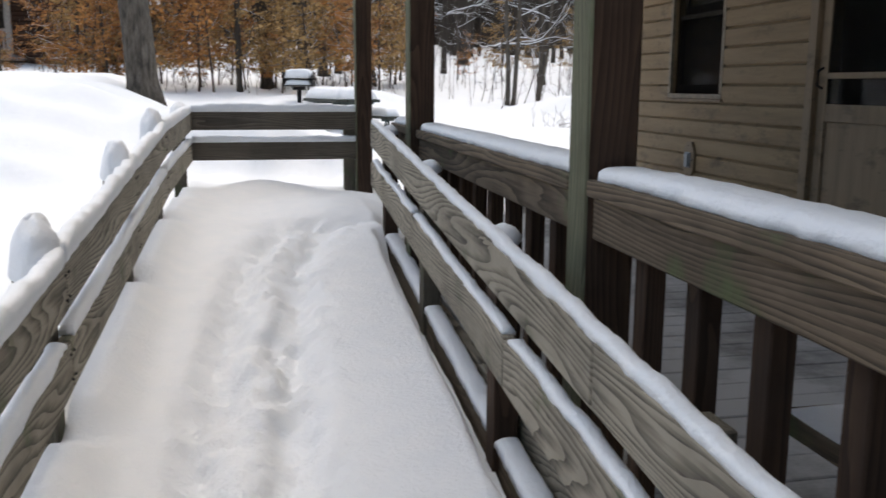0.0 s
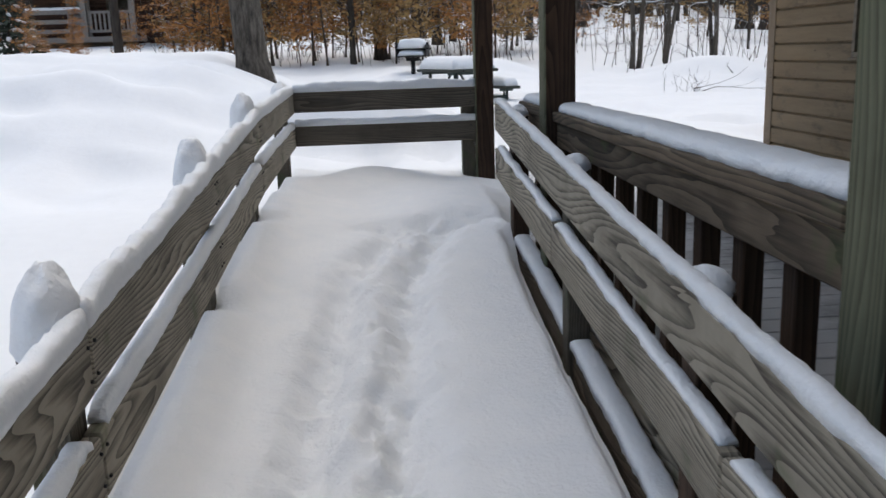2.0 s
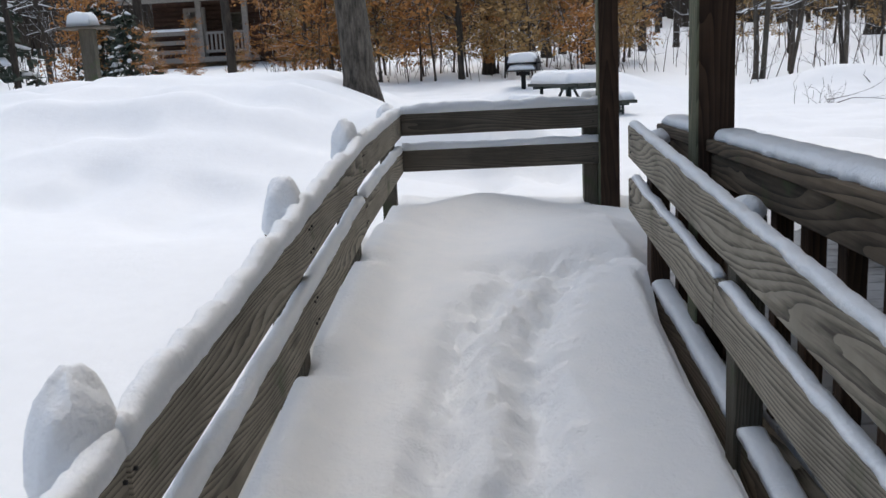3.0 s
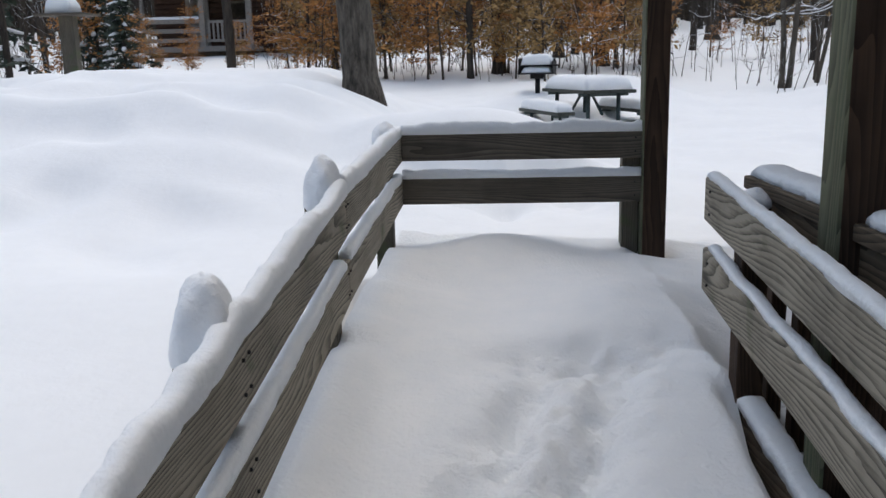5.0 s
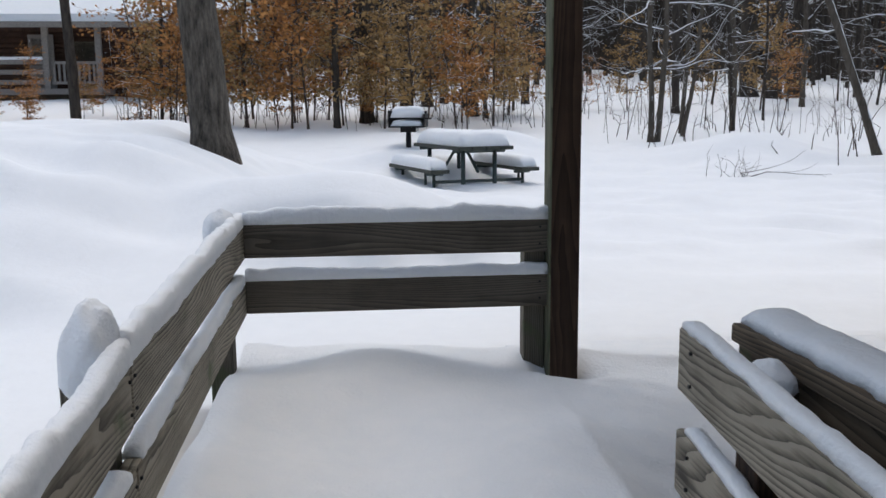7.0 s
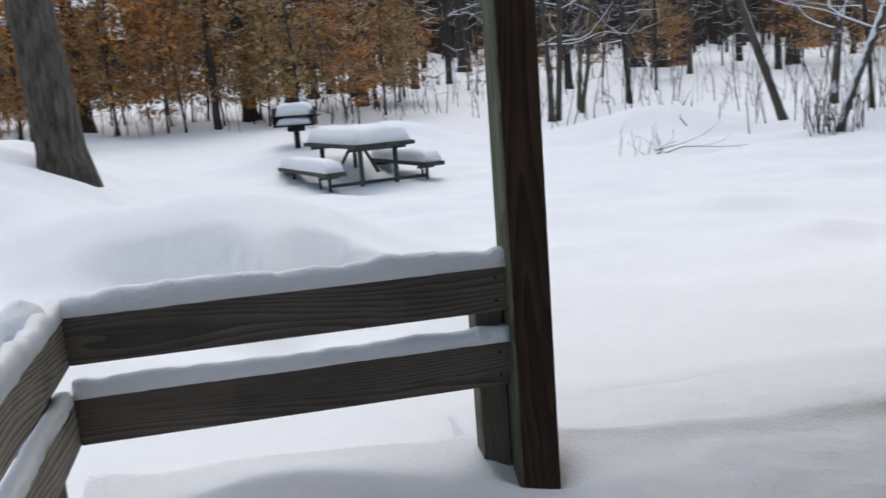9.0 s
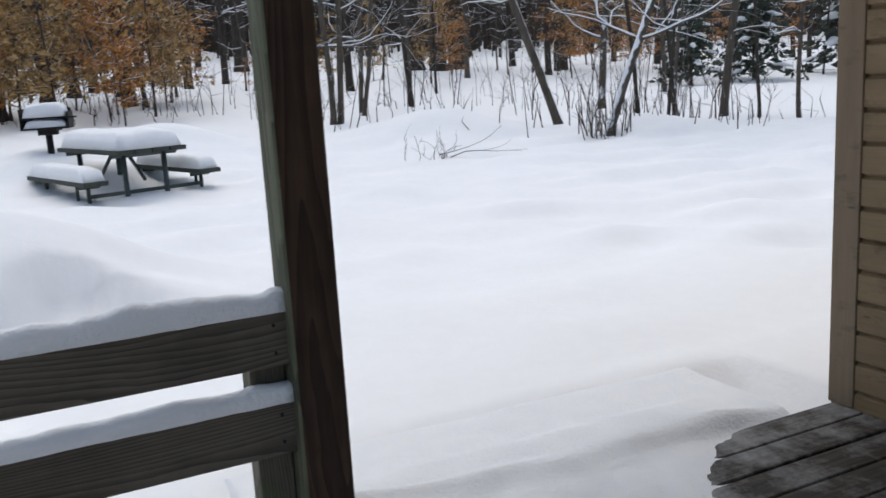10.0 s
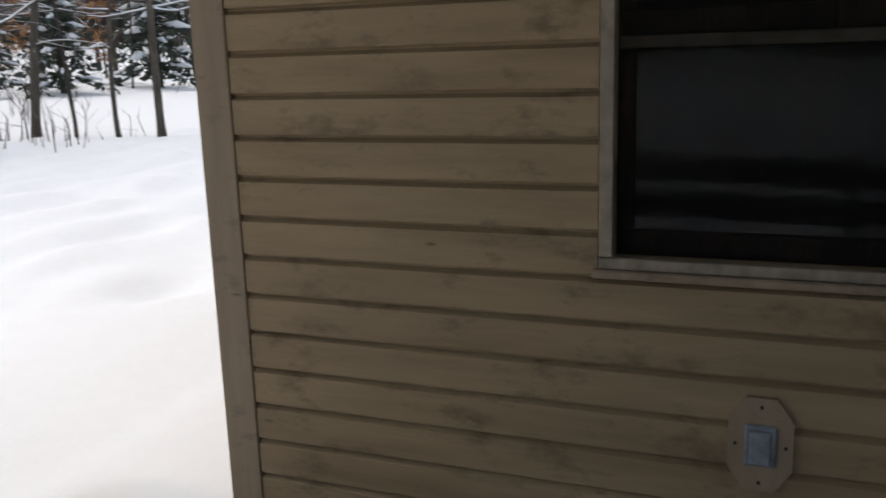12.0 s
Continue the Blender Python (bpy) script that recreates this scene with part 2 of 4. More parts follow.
def add_box(bm, a, b, bevel=0.004, shear=0.0):
    """A box from corner a to corner b with softened edges; shear lifts z with y."""
    g = bmesh.ops.create_cube(bm, size=1)["verts"]
    a, b = Vector(a), Vector(b)
    for v in g:
        p = (a + b) / 2 + Vector((v.co.x * (b.x - a.x), v.co.y * (b.y - a.y), v.co.z * (b.z - a.z)))
        v.co = p
    if bevel:
        bmesh.ops.bevel(bm, geom=list({e for v in g for e in v.link_edges}), offset=bevel, segments=1, affect="EDGES")
    if shear:
        for v in bm.verts:
            v.co.z += shear * v.co.y
    return bm


def box_part(name, a, b, mat, parent=None, label="", bevel=0.004, shear=0.0):
    """A board; its own origin lies at its middle so that its grain differs from its neighbours'."""
    a, b = Vector(a), Vector(b)
    c = (a + b) / 2
    ob = part(name, add_box(bmesh.new(), a - c, b - c, bevel, shear), mat, parent, label)
    ob.location = c
    return ob


def tube_data(points, radii, sides=8):
    """Vertices and faces of a tapered tube along points."""
    P = [Vector(p) for p in points]
    vs, fs = [], []
    for i, p in enumerate(P):
        d = (P[min(i + 1, len(P) - 1)] - P[max(i - 1, 0)]).normalized()
        u = d.orthogonal().normalized() if abs(d.z) > 0.95 else d.cross(Vector((0, 0, 1))).normalized()
        v = d.cross(u)
        for k in range(sides):
            an = 2 * math.pi * k / sides
            vs.append(p + (u * math.cos(an) + v * math.sin(an)) * radii[i])
        if i:
            o = (i - 1) * sides
            fs += [(o + k, o + (k + 1) % sides, o + sides + (k + 1) % sides, o + sides + k) for k in range(sides)]
    fs.append(tuple(range(sides))[::-1])
    fs.append(tuple(range((len(P) - 1) * sides, len(P) * sides)))
    return vs, fs


class Soup:
    """Gathers many small pieces into one mesh."""

    def __init__(self):
        self.v, self.f = [], []

    def tube(self, points, radii, sides=6):
        v, f = tube_data(points, radii, sides)
        n = len(self.v)
        self.v += v
        self.f += [tuple(i + n for i in q) for q in f]

    def leaf(self, p, size, rnd):
        a = Vector((rnd.gauss(0, 1), rnd.gauss(0, 1), rnd.gauss(0, 0.6))).normalized()
        b = a.orthogonal().normalized()
        b = (b + a.cross(b) * rnd.uniform(-1, 1)).normalized()
        n = len(self.v)
        up = a.cross(b) * size * 0.15
        self.v += [p - a * size, p + b * size * 0.5 + up, p + a * size, p - b * size * 0.5 + up]
        self.f += [(n, n + 1, n + 2), (n, n + 2, n + 3)]

    def mesh(self, name, mat, smooth=True):
        me = bpy.data.meshes.new(name)
        me.from_pydata([tuple(v) for v in self.v], [], self.f)
        me.materials.append(mat)
        if smooth:
            me.polygons.foreach_set("use_smooth", [True] * len(me.polygons))
        return me


def nz(x, y, z=0.0):
    return noise.noise(Vector((x, y, z)))


def step(a, b, x):
    t = min(1.0, max(0.0, (x - a) / (b - a)))
    return t * t * (3 - 2 * t)


# ---- ground ----
def bell(x, y, cx, cy, sx, sy):
    return math.exp(-((x - cx) / sx) ** 2 - ((y - cy) / sy) ** 2)


def ground_z(x, y):
    yy = min(y, 70)
    z = 0.045 * (yy - 8.5) + 0.035 * max(0, yy - 26) - 0.012 * min(30, max(0, x - 1))
    if y < 8.5:
        z = -0.3 * step(8.0, 3.0, y) if y > 3 else -0.3
    z += 0.88 * step(0.35, -2.2, x) * step(8.2, 11.8, y) * step(19, 13.5, y) * (0.8 + 0.2 * step(-9, -3.5, x) )
    z += 0.10 * bell(x, y, -4.1, 12, 0.9, 1.2)
    z += 0.25 * step(-1.0, -5, x) * step(2, 7, y) * step(12, 8, y)
    z += 0.62 * bell(x, y, 0.2, 10.9, 1.05, 0.75) - 0.16 * bell(x, y, -1.3, 10.6, 0.35, 0.6)
    # broken snow slope below a soft overhanging lip on the near side of the mound
    lip = 10.45 - 0.35 * math.exp(-((x - 0.32) / 0.14) ** 2) - 0.5 * max(0, x - 0.75) + 0.07 * nz(x * 3, 2)
    scarp = step(lip + 0.07, lip - 0.07, y) * step(lip - 1.1, lip - 0.3, y) * step(-0.9, -0.4, x) * step(1.3, 0.9, x)
    z -= scarp * (0.2 + 0.05 * nz(x * 7, y * 7, 4) + 0.03 * nz(x * 12, y * 12, 6))
    z += 0.30 * bell(x, y, 0.9, 17.4, 1.2, 1.0) + 0.42 * bell(x, y, 2.5, 18.2, 1.1, 0.9)
    z += 0.42 * bell(x, y, 6.6, 18.2, 1.3, 1.0) + 0.28 * bell(x, y, 9.6, 16.8, 1.2, 0.9)
    z += 0.2 * bell(x, y, -3.2, 25, 0.7, 0.8) + 0.25 * bell(x, y, -0.6, 26, 1.0, 0.8)
    z -= 0.12 * bell(x, y, 5.6, 9.9, 0.5, 0.25)
    z -= 0.06 * bell(x, y, 1.6, 15.4, 1.5, 1.3)
    z += 0.035 * nz(x * 0.55, y * 0.9) + 0.038 * nz(x * 1.9, y * 2.6, 4) * step(7.0, 12, y)
    z += 0.1 * nz(x * 0.9, y * 2.0, 9) * step(8.4, 11, y) * step(20, 15, y)
    z += 0.12 * nz(x * 0.35, y * 0.35, 3) * step(18, 26, y)
    z -= 0.34 * max(0, nz(x * 1.2, y * 1.2, 7)) * step(-1.0, -2.2, x) * step(14, 11, y) * step(6, 9, y)
    if 0.95 < x < 3.2 and y > 7.4:
        z -= 0.12 * step(8.3, 8.1, y)
    if -0.45 < x < 9.2 and y < 7.5:
        z = min(z, -0.75)
    return z


def lines(lo, hi, fine_lo, fine_hi, fine, grow=1.16):
    out = list(np.arange(fine_lo, fine_hi + fine / 2, fine))
    s, p = fine, fine_hi
    while p < hi:
        s *= grow
        p += s
        out.append(p)
    s, p = fine, fine_lo
    while p > lo:
        s *= grow
        p -= s
        out.insert(0, p)
    return out


def sheet(name, xs, ys, fn, mat, keep=None):
    vs = [(x, y, fn(x, y)) for y in ys for x in xs]
    n = len(xs)
    fs = [(j * n + i, j * n + i + 1, (j + 1) * n + i + 1, (j + 1) * n + i) for j in range(len(ys) - 1) for i in range(n - 1)
          if keep is None or keep(xs[i], ys[j])]
    me = bpy.data.meshes.new(name)
    me.from_pydata(vs, [], fs)
    me.materials.append(mat)
    me.polygons.foreach_set("use_smooth", [True] * len(me.polygons))
    return new(name, me)


ground = tagged(sheet("ground", lines(-400, 400, -8, 12, 0.09), lines(-400, 400, 6, 21, 0.09), ground_z, SNOW_FIELD),
                "deep untouched white snow covering the open yard", "snow", kind="structure")


# ---- ramp, landing and porch floor ----
RAMP = 0.088
RAMP_TOP = 5.6


def floor_z(y):
    return 0.0 if y > RAMP_TOP else -RAMP * (RAMP_TOP - y)


LX, RX = -0.24, 0.905       # inner faces of the two ramp rails
POSTS_L = [-1.55, -0.34, 0.87, 1.85, 3.06, 4.48, 5.70, 7.36]


def trail_x(y):
    return 0.27 + 0.03 * math.sin(y * 1.7) + 0.25 * step(4.6, 5.7, y)


def cover_z(x, y):
    """Top of the snow on the ramp, the landing and the near part of the porch."""
    d = 0.2 + 0.02 * nz(x * 1.5, y * 1.5, 2)
    k = RAMP_TOP - y
    z = d - RAMP * (k + math.sqrt(k * k + 0.02)) / 2
    z += 0.04 * bell(x, y, 0.1, 7.25, 0.6, 0.35) + 0.055 * nz(x * 2.0, y * 2.2, 5) * step(5.0, 6.2, y)
    if x < LX + 0.2:
        z += (0.02 + 0.055 * step(6.0, 5.3, y)) * step(0.17, 0.0, x - LX) * (1 - 0.9 * max(math.exp(-((y - p + 0.02) / 0.1) ** 2) for p in POSTS_L))
    fade = step(5.75, 5.35, y)
    tx = trail_x(y)
    near = math.exp(-((x - tx) / 0.25) ** 4) * fade
    if near > 0.01:
        for off, ph in ((-0.13, 0.0), (0.12, 0.33)):
            a = math.exp(-((x - tx - off - 0.03 * nz(y * 2.5, off * 9)) / 0.075) ** 2)
            q = ((y + ph + 0.08 * nz(y, 3)) / 0.62) % 1.0
            z -= a * fade * (0.058 + 0.03 * step(0.05, 0.3, q) * step(0.85, 0.55, q))
        z += near * (0.032 * nz(x * 12, y * 7, 1) + 0.03 * nz(x * 24, y * 19, 6) + 0.03 * abs(nz(x * 17, y * 13, 4)) + 0.016 * nz(x * 40, y * 36, 3))
    ex = math.exp(-((x - 0.62) / 0.36) ** 2 - ((y - 5.70 - 0.10 * (x - 0.5)) / 0.16) ** 2)
    z -= ex * (0.09 + 0.06 * nz(x * 9, y * 9, 8) + 0.04 * nz(x * 24, y * 24, 2))
    z -= 0.15 * step(0.872, 0.925, x + 0.01 * nz(y * 3, 7)) * step(5.5, 5.2, y)
    if x > 0.95:
        edge = 1.75 + (y - 6.7) * 0.95 + 0.07 * nz(x * 1.5, y * 1.5, 3) + 0.05 * nz(x * 2, y * 14, 5)
        k = (x - 0.95) / max(0.15, edge - 0.95)
        z = z * max(0.0, 1 - k) ** 1.25 * 0.95 - 0.02 * step(0.85, 1.1, k) + 0.008 * nz(x * 7, y * 9) + 0.009 * nz(x * 23, y * 31, 5) * step(0.4, 0.8, k)
        z += 0.035 * bell(0, y, 0, 7.72, 1, 0.12) * step(2.9, 2.2, x)
    z -= 0.13 * bell(x, y, 1.06, 7.40, 0.12, 0.12)
    if y > 7.66 and x < 0.95:
        z -= 0.5 * step(7.66, 7.97, y)
    elif y > 7.6 and x >= 0.95:
        # snowed-over steps in front of the porch
        k = step(7.62, 7.72, y)
        t = 0.035 * step(7.95, 7.85, y) - 0.07 * step(8.22, 8.4, y)
        t *= step(2.9, 2.6, x) if y < 8.1 else 1.0
        z = z * (1 - k) + k * (ground_z(x, max(y, 8.32)) + 0.012 + t + 0.02 * step(3.0, 1.6, x) * step(8.25, 7.7, y) + 0.006 * nz(x * 5, y * 8, 3))
    return z


cover = sheet("floor_snow", list(np.arange(LX - 0.04, 2.95, 0.022)), list(np.arange(-3.0, 8.42, 0.024)), cover_z, SNOW,
              lambda x, y: (y > 5.62 or x < RX + 0.03) and (y < 7.96 or x > 0.93))
tagged(cover, "trodden snow on the ramp, drifting smooth over the landing", "snow", kind="stuff")

ramp_floor = thing("ramp_floor", "sloping wooden ramp deck under the snow", "ramp", kind="structure")
bm = bmesh.new()
add_box(bm, (LX - 0.13, -3.0, -0.06), (RX + 0.06, RAMP_TOP, 0.0), 0)
for v in bm.verts:
    v.co.z += -RAMP * (RAMP_TOP - v.co.y)
part("ramp_deck", bm, GREY_Y, ramp_floor)
box_part("landing_deck", (LX - 0.13, RAMP_TOP, -0.06), (1.03, 7.62, 0.0), GREY_X_SHADED, ramp_floor, bevel=0)
box_part("rim_board", (LX - 0.13, 7.62, -0.25), (1.03, 7.66, 0.0), GREY_X_SHADED, ramp_floor)
box_part("rim_board", (LX - 0.17, RAMP_TOP, -0.25), (LX - 0.13, 7.66, 0.0), GREY_Y, ramp_floor)

PX0, WALL = 1.05, 3.155     # porch edge and house wall


# ---- railings ----
def lump(parent_name, x, y, z, rx, ry, h, seed):
    """A rounded cap of snow."""
    bm = bmesh.new()
    bmesh.ops.create_uvsphere(bm, u_segments=28, v_segments=18, radius=1)
    for v in bm.verts:
        n = 1 + 0.13 * nz(v.co.x * 1.8 + seed, v.co.y * 1.8, v.co.z * 1.8) + 0.05 * nz(v.co.x * 5 + seed, v.co.y * 5, v.co.z * 5)
        zz = v.co.z if v.co.z > 0 else v.co.z * 0.25
        v.co = Vector((x + v.co.x * rx * n, y + v.co.y * ry * n, z + zz * h * n))
    return tagged(part(parent_name, bm, SNOW, smooth=True), "rounded cap of fresh snow on a railing post", "snow", "snow caps on posts", "stuff")


def snow_strip(p0, p1, width, height, seed, over=0.006, ends=True, bumps=0.2):
    """Snow lying along a rail from p0 to p1; points are at the middle of its underside."""
    p0, p1 = Vector(p0), Vector(p1)
    d = p1 - p0
    n = max(6, int(d.length / 0.025))
    side = Vector((d.y, -d.x, 0)).normalized()
    ring = 9
    bm = bmesh.new()
    rows = []
    for i in range(n + 1):
        t = i / n
        s = t * d.length
        h = height * (1 + bumps * nz(s * 2.3, seed) + 0.5 * bumps * nz(s * 8, seed, 3) + 0.5 * bumps * nz(s * 22, seed, 5))
        wd = width * (1 + 0.12 * nz(s * 3, seed, 8) + 0.16 * nz(s * 17, seed, 9) + 0.14 * nz(s * 41, seed, 4))
        if ends:
            h *= min(1, 0.45 + 1.2 * (min(s, d.length - s) / 0.05)) if min(s, d.length - s) < 0.05 else 1
        c = p0 + d * t + side * (0.006 * nz(s * 6, seed, 2))
        row = []
        for k in range(ring):
            a = math.pi * k / (ring - 1)
            x = math.copysign(abs(math.cos(a)) ** 0.55, math.cos(a)) * (wd / 2 + over)
            z = (math.sin(a) ** 0.6) * h - (0.006 if k in (0, ring - 1) else 0)
            row.append(bm.verts.new(c + side * x + Vector((0, 0, z + 0.002))))
        rows.append(row)
    for a, b in zip(rows, rows[1:]):
        for k in range(ring - 1):
            bm.faces.new((a[k], b[k], b[k + 1], a[k + 1]))
        bm.faces.new((a[0], a[-1], b[-1], b[0]))
    bm.faces.new(rows[0])
    bm.faces.new(rows[-1][::-1])
    bmesh.ops.recalc_face_normals(bm, faces=bm.faces)
    return tagged(part("snow_strip", bm, SNOW, smooth=True), "band of fresh snow lying along a wooden rail", "snow", "snow on the rails", "stuff")


def sloped_board(name, x0, x1, y0, y1, ztop0, ztop1, h, mat, parent):
    """A board along y whose top runs from ztop0 to ztop1."""
    c = Vector(((x0 + x1) / 2, (y0 + y1) / 2, (ztop0 + ztop1) / 2 - h / 2))
    bm = add_box(bmesh.new(), Vector((x0, y0, 0)) - Vector((c.x, c.y, h / 2)), Vector((x1, y1, h)) - Vector((c.x, c.y, h / 2)), 0.005)
    k = (ztop1 - ztop0) / (y1 - y0)
    for v in bm.verts:
        v.co.z += k * v.co.y + 0.0025 * nz(v.co.y * 2 + c.y, x0 * 5)
    ob = part(name, bm, mat, parent)
    ob.location = c
    return ob


def screws(parent, pts, axis):
    for p in pts:
        bm = bmesh.new()
        bmesh.ops.create_cone(bm, segments=8, radius1=0.0045, radius2=0.004, depth=0.006, cap_ends=True)
        ob = part("screw_head", bm, BLACK_IRON, parent)
        ob.matrix_basis = pose(*p, 90 if axis == "y" else 0, 90 if axis == "x" else 0, 0)


def left_top(y):
    return 0.77 if y > 7.4 else (0.718 + 0.03 * (y - 5.7) if y > 5.7 else 0.718 - 0.0845 * (5.7 - y))


def right_top(y):
    return 0.765 - 0.0735 * (5.68 - y)


left_rail = thing("ramp_railing", "weathered grey two-board wooden ramp railing with snow on top", "railing", "ramp railings")
for i, y in enumerate(POSTS_L):
    top = left_top(y) - 0.03
    box_part("post", (LX - 0.13, y - 0.045, floor_z(y) - 0.3), (LX - 0.041, y + 0.045, top), GREY_Z_SHADED, left_rail)
    if y > 1:
        lump("post_snow_cap", LX - 0.074, y, top + 0.004, 0.066, 0.092, 0.155 if y < 7 else 0.11, i)
joints = [-3.0, -0.34, 1.85, 3.06, 5.70, 7.50]
for a, b in zip(joints, joints[1:]):
    g = 0.003
    for dz, jit in ((0.0, 0), (0.227, 1)):
        sloped_board("board", LX - 0.04, LX, a + g, b - g, left_top(a + 0.01) - dz, left_top(b - 0.01) - dz, 0.14, GREY_Y, left_rail)
    snow_strip((LX - 0.022, a, left_top(a + 0.01)), (LX - 0.022, b, left_top(b - 0.01)), 0.04, 0.05, a, 0.005, False, 0.6)
    snow_strip((LX - 0.022, a + 0.05, left_top(a + 0.06) - 0.227), (LX - 0.022, b - 0.05, left_top(b - 0.06) - 0.227), 0.038, 0.034, a + 9, 0.003, True, 0.5)

far_rail = thing("landing_railing", "weathered two-board railing closing the landing, backlit shade in its colour, topped with snow", "railing")
FY = 7.455
# backlit front of these boards is coloured in with the darker wood
for z in (0.637, 0.408):
    box_part("board", (LX, FY, z), (1.005, FY + 0.038, z + 0.14), GREY_X_SHADED, far_rail)
    snow_strip((LX, FY + 0.02, z + 0.14), (1.0, FY + 0.02, z + 0.14), 0.046, 0.06 if z > 0.5 else 0.038, z * 7, 0.006, False, 0.35)
screws(far_rail, [(0.965, FY - 0.002, z + dz) for z in (0.637, 0.408) for dz in (0.035, 0.105)], "y")
box_part("post", (0.905, FY + 0.039, -0.1), (0.993, FY + 0.127, 0.765), GREY_Z_SHADED, far_rail, "pale weathered grey post")

right_rail = thing("ramp_railing", "weathered grey two-board wooden ramp railing beside the porch, snow on top", "railing", "ramp railings")
posts_r = [-1.86, -0.65, 0.56, 1.77, 2.98, 4.19, 5.42]
for i, y in enumerate(posts_r):
    top = right_top(y) - 0.035
    box_part("post", (RX + 0.041, y - 0.045, floor_z(y) - 0.15), (RX + 0.118, y + 0.045, top), GREY_Z_SHADED if i % 2 else BROWN_Z, right_rail)
    if y > 2.5:
        lump("post_snow_cap", RX + 0.078, y, top + 0.0, 0.046, 0.065, 0.05, i + 20)
for z, js in ((0.0, [-3.0, 2.06, 5.68]), (0.227, [-3.0, -0.65, 1.2, 2.7, 4.22, 5.68])):
    for a, b in zip(js, js[1:]):
        sloped_board("board", RX, RX + 0.04, a + 0.003, b - 0.003, right_top(a) - z, right_top(b) - z, 0.14, GREY_Y, right_rail)
        if z:
            snow_strip((RX + 0.024, a + 0.03, right_top(a + 0.03) - z), (RX + 0.024, b - 0.03, right_top(b - 0.03) - z), 0.032, 0.017, a + z * 31, 0.002, True, 0.6)
snow_strip((RX + 0.022, -3.0, right_top(-3.0)), (RX + 0.022, 5.67, right_top(5.67)), 0.034, 0.019, 12.0, 0.002, True, 0.6)
screws(right_rail, [(RX - 0.002, 5.60, right_top(5.6) - dz) for dz in (0.035, 0.105, 0.26, 0.33)], "x")
screws(left_rail, [(LX + 0.002, y + s, left_top(y + s) - dz) for y in POSTS_L[3:7] for s in (-0.02, 0.02) for dz in (0.035, 0.105, 0.26, 0.33)], "x")

curb = thing("ramp_curb", "dark wet kerb board along the ramp edge", "board", kind="structure")
sloped_board("kerb_board", 0.965, 1.003, -3.0, 5.45, floor_z(-3.0) + 0.155, floor_z(5.45) + 0.155, 0.2, BROWN_Y, curb)
for a, b in zip([0.6, 1.82, 3.03, 4.24], [1.72, 2.93, 4.14, 5.36]):
    snow_strip((0.985, a, floor_z(a) + 0.155), (0.985, b, floor_z(b) + 0.155), 0.05, 0.035, a + 50, 0.012, True, 0.35)

porch_rail = thing("porch_railing", "dark stained porch railing with flat cap and square balusters", "railing")
spans = [(-2.6, -0.13), (0.01, 2.455), (2.585, 4.835), (4.965, 5.70)]
k = 0
for a, b in spans:
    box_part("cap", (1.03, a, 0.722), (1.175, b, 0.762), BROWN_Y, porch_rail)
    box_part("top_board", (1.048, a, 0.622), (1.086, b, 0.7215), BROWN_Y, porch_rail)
    y = {0.01: 2.27, 2.585: 4.79}.get(a, b - 0.12) + 0.24
    while y - 0.24 > a + 0.05:
        y -= 0.24
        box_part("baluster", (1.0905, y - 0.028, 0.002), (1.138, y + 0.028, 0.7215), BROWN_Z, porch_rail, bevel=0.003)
    snow_strip((1.108, a + 0.01, 0.762), (1.108, b - 0.005, 0.762), 0.112, 0.034, a + 3, 0.003, True, 0.2)


def porch_post(y, x0=1.03, label="dark brown timber porch post with algae-green weathered side"):
    bm = add_box(bmesh.new(), (-0.0625, -0.062, -0.02), (0.0625, 0.062, 2.42), 0.006)
    for f in bm.faces:
        f.material_index = 1 if f.normal.x < -0.7 else 0
    ob = tagged(part("porch_post", bm, [BROWN_Z, GREEN_Z]), label, "post", "porch posts")
    ob.location = (x0 + 0.0625, y, 0)
    return ob


for y in (-0.06, 2.52):
    porch_post(y)
porch_post(4.90, 1.0)
porch_post(7.46 + 0.01, 0.996, "dark brown timber post at the landing corner, snow at its foot")

# ---- porch floor, roof and house ----
porch = thing("porch_floor", "dark wooden porch boards dusted with frost and snow", "floor", kind="structure")
box_part("joist_base", (1.09, -3.0, -0.3), (WALL, 7.62, -0.05), BROWN_Y, porch, bevel=0)
box_part("rim_board", (1.035, -3.0, -0.28), (1.08, 7.40, -0.004), GREY_Y, porch)

HY = 7.66                   # far end of the porch and the house
house = thing("house", "tan painted clapboard cabin wall facing the porch", "house", kind="structure")
WIN = (5.78, 6.48, 0.93, 2.0)
DOOR = (3.93, 4.78, 0.03, 2.06)
X1 = WALL + 0.14
core = WALL + 0.012
for nm, y0, y1, z0, z1 in (("wall_core", WIN[1], HY, -0.3, 2.6), ("wall_core", DOOR[1], WIN[0], -0.3, 2.6), ("wall_core", WIN[0], WIN[1], -0.3, WIN[2]),
                           ("wall_core", WIN[0], WIN[1], WIN[3], 2.6), ("wall_core", -3.2, DOOR[0], -0.3, 2.6), ("wall_core", DOOR[0], DOOR[1], DOOR[3], 2.6),
                           ("wall_core", DOOR[0], DOOR[1], -0.3, DOOR[2])):
    box_part(nm, (core, y0, z0), (X1, y1, z1), TAN, house, bevel=0)
box_part("wall_far_end", (X1, HY - 0.14, -0.3), (9.0, HY, 2.6), TAN, house, bevel=0)
box_part("wall_near_end", (X1, -3.2, -0.3), (9.0, -3.06, 2.6), TAN, house, bevel=0)
box_part("wall_back", (9.0, -3.2, -0.3), (9.14, HY, 2.6), TAN, house, bevel=0)
